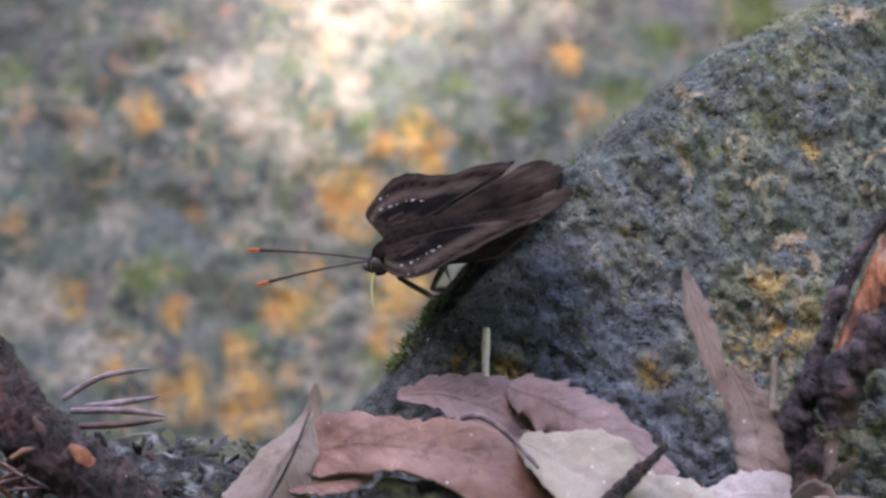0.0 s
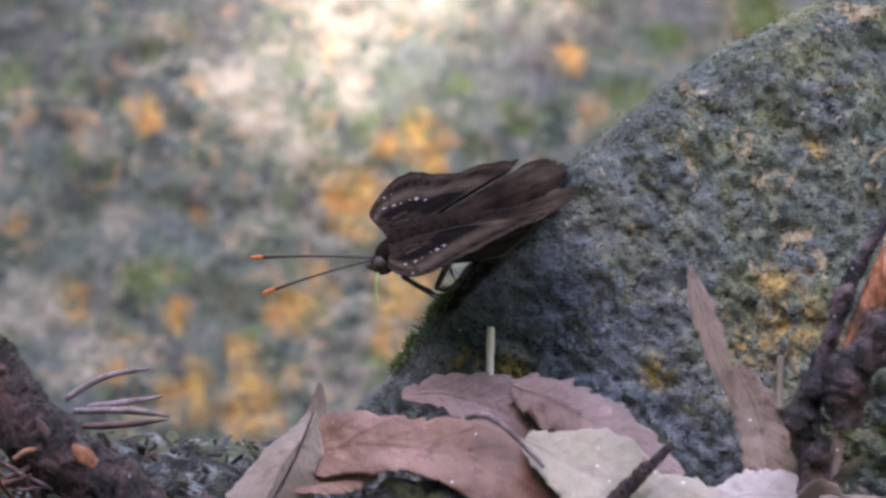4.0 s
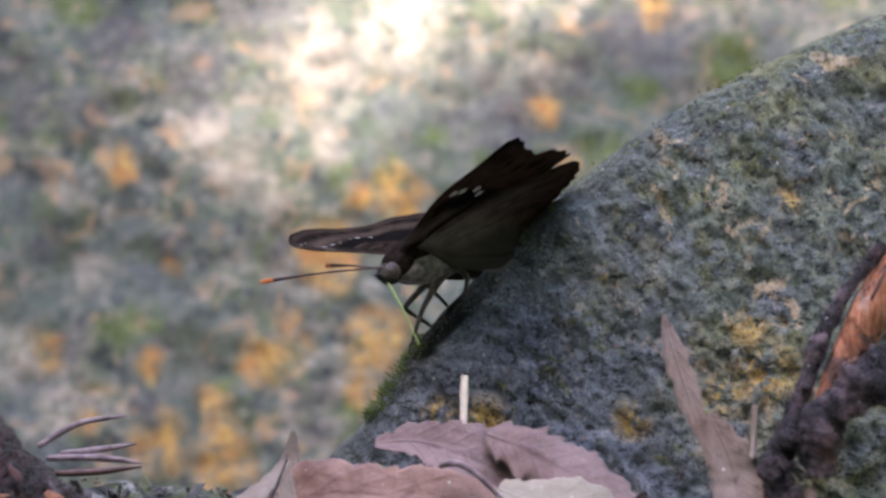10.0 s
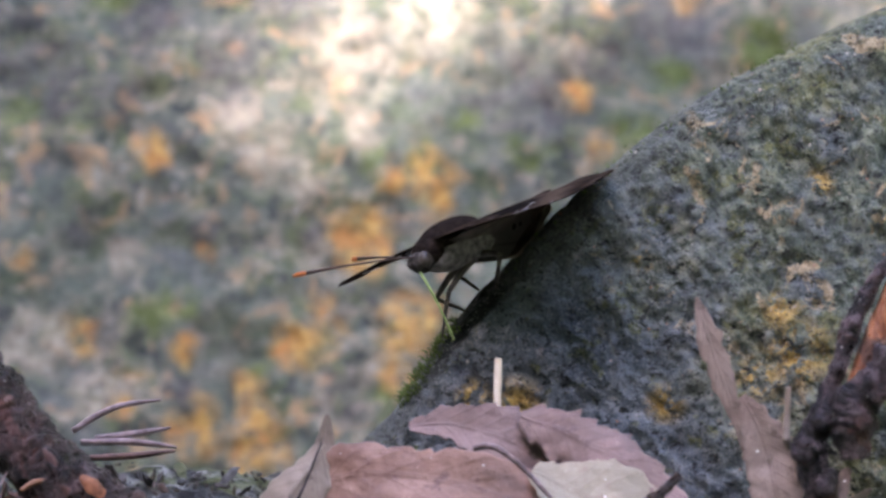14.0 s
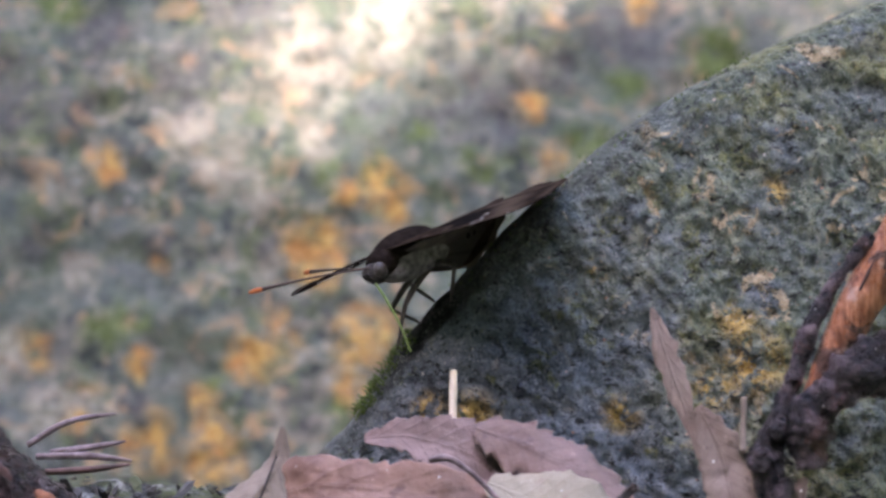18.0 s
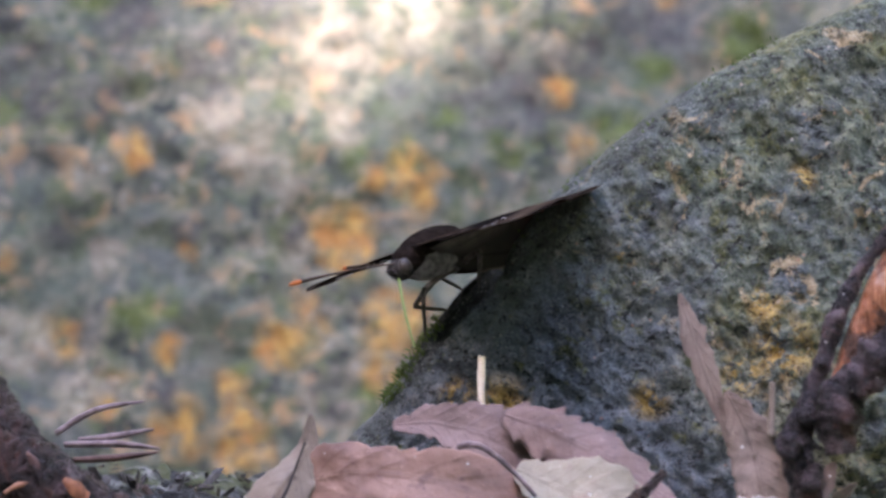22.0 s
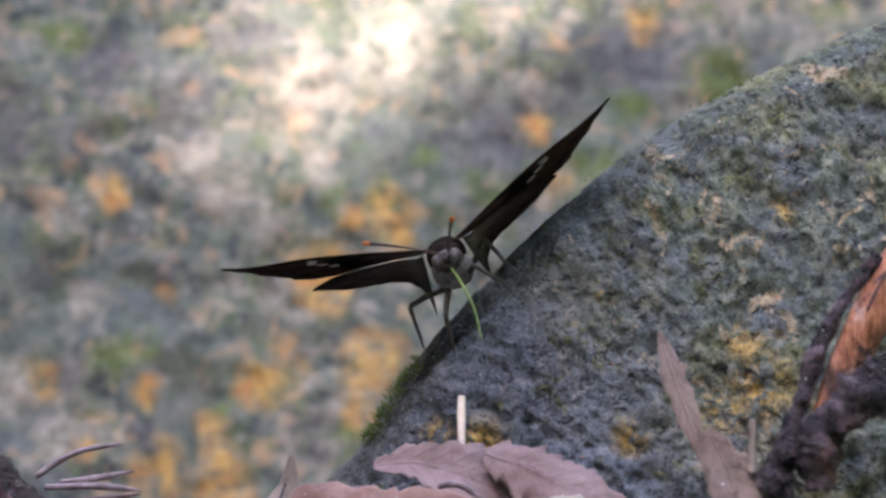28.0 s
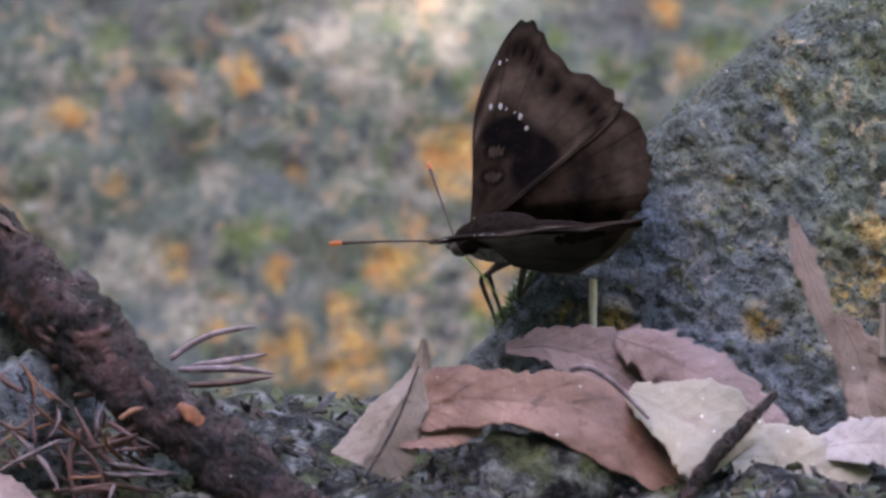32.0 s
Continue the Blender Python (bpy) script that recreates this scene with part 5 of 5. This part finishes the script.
    (24.0, -2.1, 1.7, 223.3, 16, 11, 7.1, 7.2, -7.2, -7.6, 0, 0, 0, 0, -36.2, -8.2, -105.7, 4.8, 38.3, 39.5),
    (24.2, -1.8, 2.1, 225.6, 14.2, 11.6, 2, 2, -6.1, -7.1, 0, -0.2, -0.3, 0.1, -32.5, -8, -105.9, 3.3, 36.5, 40.7),
    (24.5, -1.3, 2.8, 229.1, 11.5, 12.4, 12, 12, -4.3, -6.2, 0.1, -0.5, -0.9, 0.2, -26.4, -7.5, -106.3, 1.2, 33.7, 42.5),
    (25.2, -0.2, 4.3, 237.1, 5.2, 14.3, 2, 2, -0.3, -4.3, 0.2, -1.2, -2.1, 0.4, -10, -5.9, -107.1, -3.9, 26.4, 46.4),
    (25.8, 0.7, 5.6, 243.9, -0.2, 15.9, 10, 10, 3.1, -2.7, 0.3, -1.8, -3.1, 0.6, 5.2, -3.9, -107.9, -8.3, 19.2, 49.3),
    (26.6, 2, 7.4, 253.1, -7.4, 18.1, -1, -1, 7.7, -0.5, 0.4, -2.6, -4.5, 0.9, 23.4, -1.2, -108.9, -14.1, 8.5, 52.4),
    (26.8, 2.3, 7.8, 255.4, -9.2, 18.7, 26, 26, 8.9, 0.1, 0.5, -2.7, -4.8, 0.9, 27.4, -0.6, -109.1, -15.5, 5.6, 53),
    (27.0, 2.6, 8.3, 257.7, -11, 19.2, 9.5, 9.7, 10, 0.6, 0.5, -2.9, -5.1, 1, 31, -0, -109.4, -17, 2.8, 53.5),
    (27.4, 3.8, 8.1, 260.9, -9.2, 20, 28, 28, 7.9, 2, 0.5, -3.3, -3.7, 1, 22.1, -2.4, -121.5, -21.1, 8, 68.8),
    (27.6, 4.4, 8, 262.5, -8.3, 20.4, 10, 10, 6.8, 2.7, 0.5, -3.4, -3, 1, 17.6, -3.6, -128, -22.9, 15.1, 76.6),
    (27.8, 5, 8, 264.1, -7.4, 20.8, 14, 14, 5.7, 3.4, 0.5, -3.6, -2.2, 1, 13.1, -4.8, -134.5, -24.5, 38.7, 83.7),
    (28.0, 5.6, 7.9, 265.7, -6.5, 21.2, 19.2, 15.8, 4.7, 4.1, 0.5, -3.7, -1.5, 1, 8.7, -5.9, -141, -25.7, 120.4, 84.9),
    (28.2, 5.3, 7.4, 263.7, -3.6, 21.6, -1, -1, 6.7, 3.6, -0.4, -3.2, -2.4, 0.4, 9, -5.1, -140.1, -22.8, 97.7, 86.7),
    (28.4, 5, 7, 261.8, -0.6, 22, 8, 8, 8.7, 3.1, -1.3, -2.6, -3.3, -0.2, 9.3, -4.4, -139.3, -20, 50.8, 87.3),
    (28.6, 4.7, 6.6, 259.8, 2.3, 22.4, 29, 29, 10.7, 2.7, -2.2, -2.1, -4.2, -0.8, 9.6, -3.6, -138.5, -17.1, 13.5, 86.1),
    (28.8, 4.4, 6.1, 257.8, 5.2, 22.8, 8, 8, 12.7, 2.2, -3.1, -1.5, -5.1, -1.4, 10, -2.8, -137.7, -14.2, -2.3, 84),
    (29.0, 4.1, 5.7, 255.9, 8.2, 23.2, -6.5, -3.1, 14.7, 1.8, -4, -1, -6, -2, 10.3, -2, -137, -11.4, -9.8, 81.8),
    (29.2, 3.5, 4.8, 253, 10.6, 19.3, 12, 12, 10.6, 2.4, -2.8, -1.2, -2.4, -1.6, 10.6, -1.2, -124.3, -5.1, 12.6, 80.2),
    (29.4, 3, 3.9, 250.2, 12.9, 15.3, 16, 16, 6.6, 3.1, -1.6, -1.4, 1.2, -1.2, 10.9, -0.4, -111.8, 1.5, 27.3, 77.6),
    (29.6, 2.5, 3, 247.3, 15.3, 11.3, 2, 2, 2.5, 3.7, -0.4, -1.6, 4.8, -0.8, 11.2, 0.4, -123.7, 2.6, 36.7, 74.4),
    (29.8, 2, 2.1, 244.5, 17.6, 7.4, -3, -3, -1.5, 4.4, 0.8, -1.8, 8.4, -0.4, 11.6, 1.2, -136.1, 3.7, 42.8, 71),
    (30.0, 1.5, 1.2, 241.6, 20, 3.4, -1.4, -4.5, -5.6, 5, 2, -2, 12, 0, 11.9, 2, -148.1, 4.5, 47, 67.5),
    (30.2, -0, 1.3, 238.2, 16.5, 1.1, 5, 5, -6.1, -0.3, 0.8, -1.4, 6.4, -1.8, 14.7, -4.3, -139.7, 8.5, 50.6, 60.6),
    (30.5, -2.4, 1.4, 233, 11.2, -2.2, 20.6, 21.2, -6.9, -8.3, -1, -0.5, -2, -4.4, 18.9, -13.7, -126.8, 14.3, 53.8, 50.1),
    (30.7, -3.7, -0.5, 217.6, 12.9, -10.1, 16, 16, -5.1, -6.3, -0.4, -0.9, -4.8, -3.1, 38, 1, -117.4, 34.6, 58.7, 38.2),
    (31.0, -5.8, -3.4, 194.4, 15.5, -22, 6, 7, -2.5, -3.3, 0.6, -1.4, -9, -1.1, 69.3, 23.2, -86.2, 62.9, 63.7, 19.9),
    (31.2, -7, -5.7, 184.1, 10.5, -26.6, 33, 33, 0.5, -1.3, -0, -0.7, -6.2, -0.3, 52.9, 11.9, -70.6, 46.8, 76.3, 20.4),
    (31.5, -8.7, -9.1, 168.6, 3.1, -33.5, 22.6, 24.4, 5, 1.7, -1, 0.4, -2, 1, 29.8, -6.8, -59.3, 20.3, 99.1, 19),
    (31.7, -8.3, -7.9, 164.1, 3.5, -35.7, 10, 10, -1.6, -1.6, -1, 0.4, -2, 1, 26.3, -12.6, -61, 9.5, 114.3, 16.4),
    (31.9, -7.9, -6.7, 159.6, 3.9, -37.9, 8, 8, -8.2, -4.8, -1, 0.5, -2, 1, 22.7, -18.3, -62.7, -1.5, 127.4, 13.3),
    (32.0, -7.7, -6.1, 157.4, 4.2, -39, 35, 33.7, -11.4, -6.5, -1, 0.5, -2, 1, 20.9, -21.2, -63.5, -6.8, 132.9, 11.7),
]

# stances on the boulder: stage places of the left front, left hind, right front and right hind foot
FIRST_STANCES = [
    ((-0.9, -8, -7.6), (0.5, -8, -6.7), (-1.3, -2, -8.1), (1.4, -2, -5.3)),
    ((-1.9, -11, -9.1), (6.5, -10, -1.8), (2.3, -3, -5.1), (5.0, 1, -2.4)),
    ((14.3, -10, 5.8), (15.7, -8, 7.0), (5.9, -9, -5.8), (1.4, -6, -5.3)),
    ((14.3, -10, 3.6), (15.7, -8, 6.1), (5.9, -9, -5.8), (1.4, -6, -5.3)),
]
LAST_STANCES = [
    ((13.2, -11, -6.0), (14.8, -10, -2.6), (-2.8, -10, -11.7), (-1.2, -6, -8.8)),
    ((-2.8, -9, -11.5), (0.5, -9, -8.4), (-4.4, -6, -12.9), (-1.3, -5, -9.3)),
    ((-8.4, -9, -19.0), (-1.7, -9, -10.6), (-7.5, -6, -18.2), (-1.3, -5, -9.3)),
]
# seconds and the stance then taken
STEPS = [(0.0, 0), (7.4, 0), (8.5, 1), (24.5, 1), (26.7, 2), (29.3, 3), (29.8, 4), (30.4, 4), (30.8, 5), (31.4, 5), (32.0, 6)]


def foot_at(t, k):
    """Where foot k stands at t seconds."""
    places = [Vector(stance[k]) for stance in FIRST_STANCES + LAST_STANCES]
    for (t0, a), (t1, b) in zip(STEPS, STEPS[1:]):
        if t <= t1:
            return mm(places[a].lerp(places[b], (t - t0) / (t1 - t0)))
    return mm(places[STEPS[-1][1]])


def motions():
    rows = {ob: [] for ob in (butterfly, fore_left, fore_right, hind_left, hind_right, antenna_left, antenna_right, proboscis)}
    for t, x, z, heading, nose, lean, left, right, sweep_left, sweep_right, lift_left, lift_right, set_left, set_right, la, lb, ra, rb, pa, pb in BODY:
        rows[butterfly].append((t, STAGE @ pose(x / 1000, -0.010, z / 1000, 0, 0, heading) @ pose(0, 0, 0, 0, nose, 0) @ pose(0, 0, 0, lean, 0, 0)))
        hub = Vector((0.0040, 0.0012, 0.0028))
        rows[fore_left].append((t, pose(hub.x, hub.y, hub.z, left, 0, 0) @ pose(0, 0, 0, 0, 0, -sweep_left)))
        rows[fore_right].append((t, pose(hub.x, -hub.y, hub.z, -right, 0, 0) @ pose(0, 0, 0, 0, 0, sweep_right)))
        rows[hind_left].append((t, pose(hub.x, hub.y, hub.z - 0.0002, left + lift_left, 0, 0) @ pose(0, 0, 0, 0, 0, -sweep_left - set_left)))
        rows[hind_right].append((t, pose(hub.x, -hub.y, hub.z - 0.0002, -right - lift_right, 0, 0) @ pose(0, 0, 0, 0, 0, sweep_right + set_right)))
        rows[antenna_left].append((t, pose(0.0076, 0.0006, 0.0012, 0, 0, la) @ pose(0, 0, 0, 0, lb, 0)))
        rows[antenna_right].append((t, pose(0.0076, -0.0006, 0.0012, 0, 0, ra) @ pose(0, 0, 0, 0, rb, 0)))
        rows[proboscis].append((t, pose(0.0075, 0, -0.0009, 0, 0, pa) @ pose(0, 0, 0, 0, pb, 0)))
        body = rows[butterfly][-1][1]
        for k, (ob, shin, foot, hip, side) in enumerate(LEGS):
            reach = body.inverted() @ foot_at(t, k) - hip
            x = reach.normalized()
            pole = Vector((1.0, 0.05 * side, 0.3) if k % 2 == 0 else (0.2, 0.9 * side, 0.5))
            q = (pole - x * pole.dot(x)).normalized()
            d = min(reach.length, 0.0140)
            bend = math.acos(max(-1.0, min(1.0, (d * d + 0.0068 ** 2 - 0.0074 ** 2) / (0.0136 * d))))
            y = q.cross(x)
            up = x * math.cos(bend) + q * math.sin(bend)
            down = (x * d - up * 0.0068).normalized()
            upper, lower = (Matrix((e, y, e.cross(y))).transposed().to_4x4() for e in (up, down))
            upper = Matrix.Translation(hip) @ upper
            knee = upper @ Vector((0.0068, 0, 0))
            rows.setdefault(ob, []).append((t, upper))
            for low in (shin, foot):
                rows.setdefault(low, []).append((t, upper.inverted() @ Matrix.Translation(knee) @ lower))
    # the added crown is shifted slowly so its gaps of sun drift up the slab
    drift = STAGE.to_3x3() @ Vector((0, 0.00055, 0.001))
    walk(SHADE_TREE, [(t, Matrix.Translation(drift * s)) for t, s in ((0, 0), (7, 2), (9, 3), (20, 9), (28, 12), (32, 13))])
    for ob, keyed in rows.items():
        walk(ob, keyed)


motions()
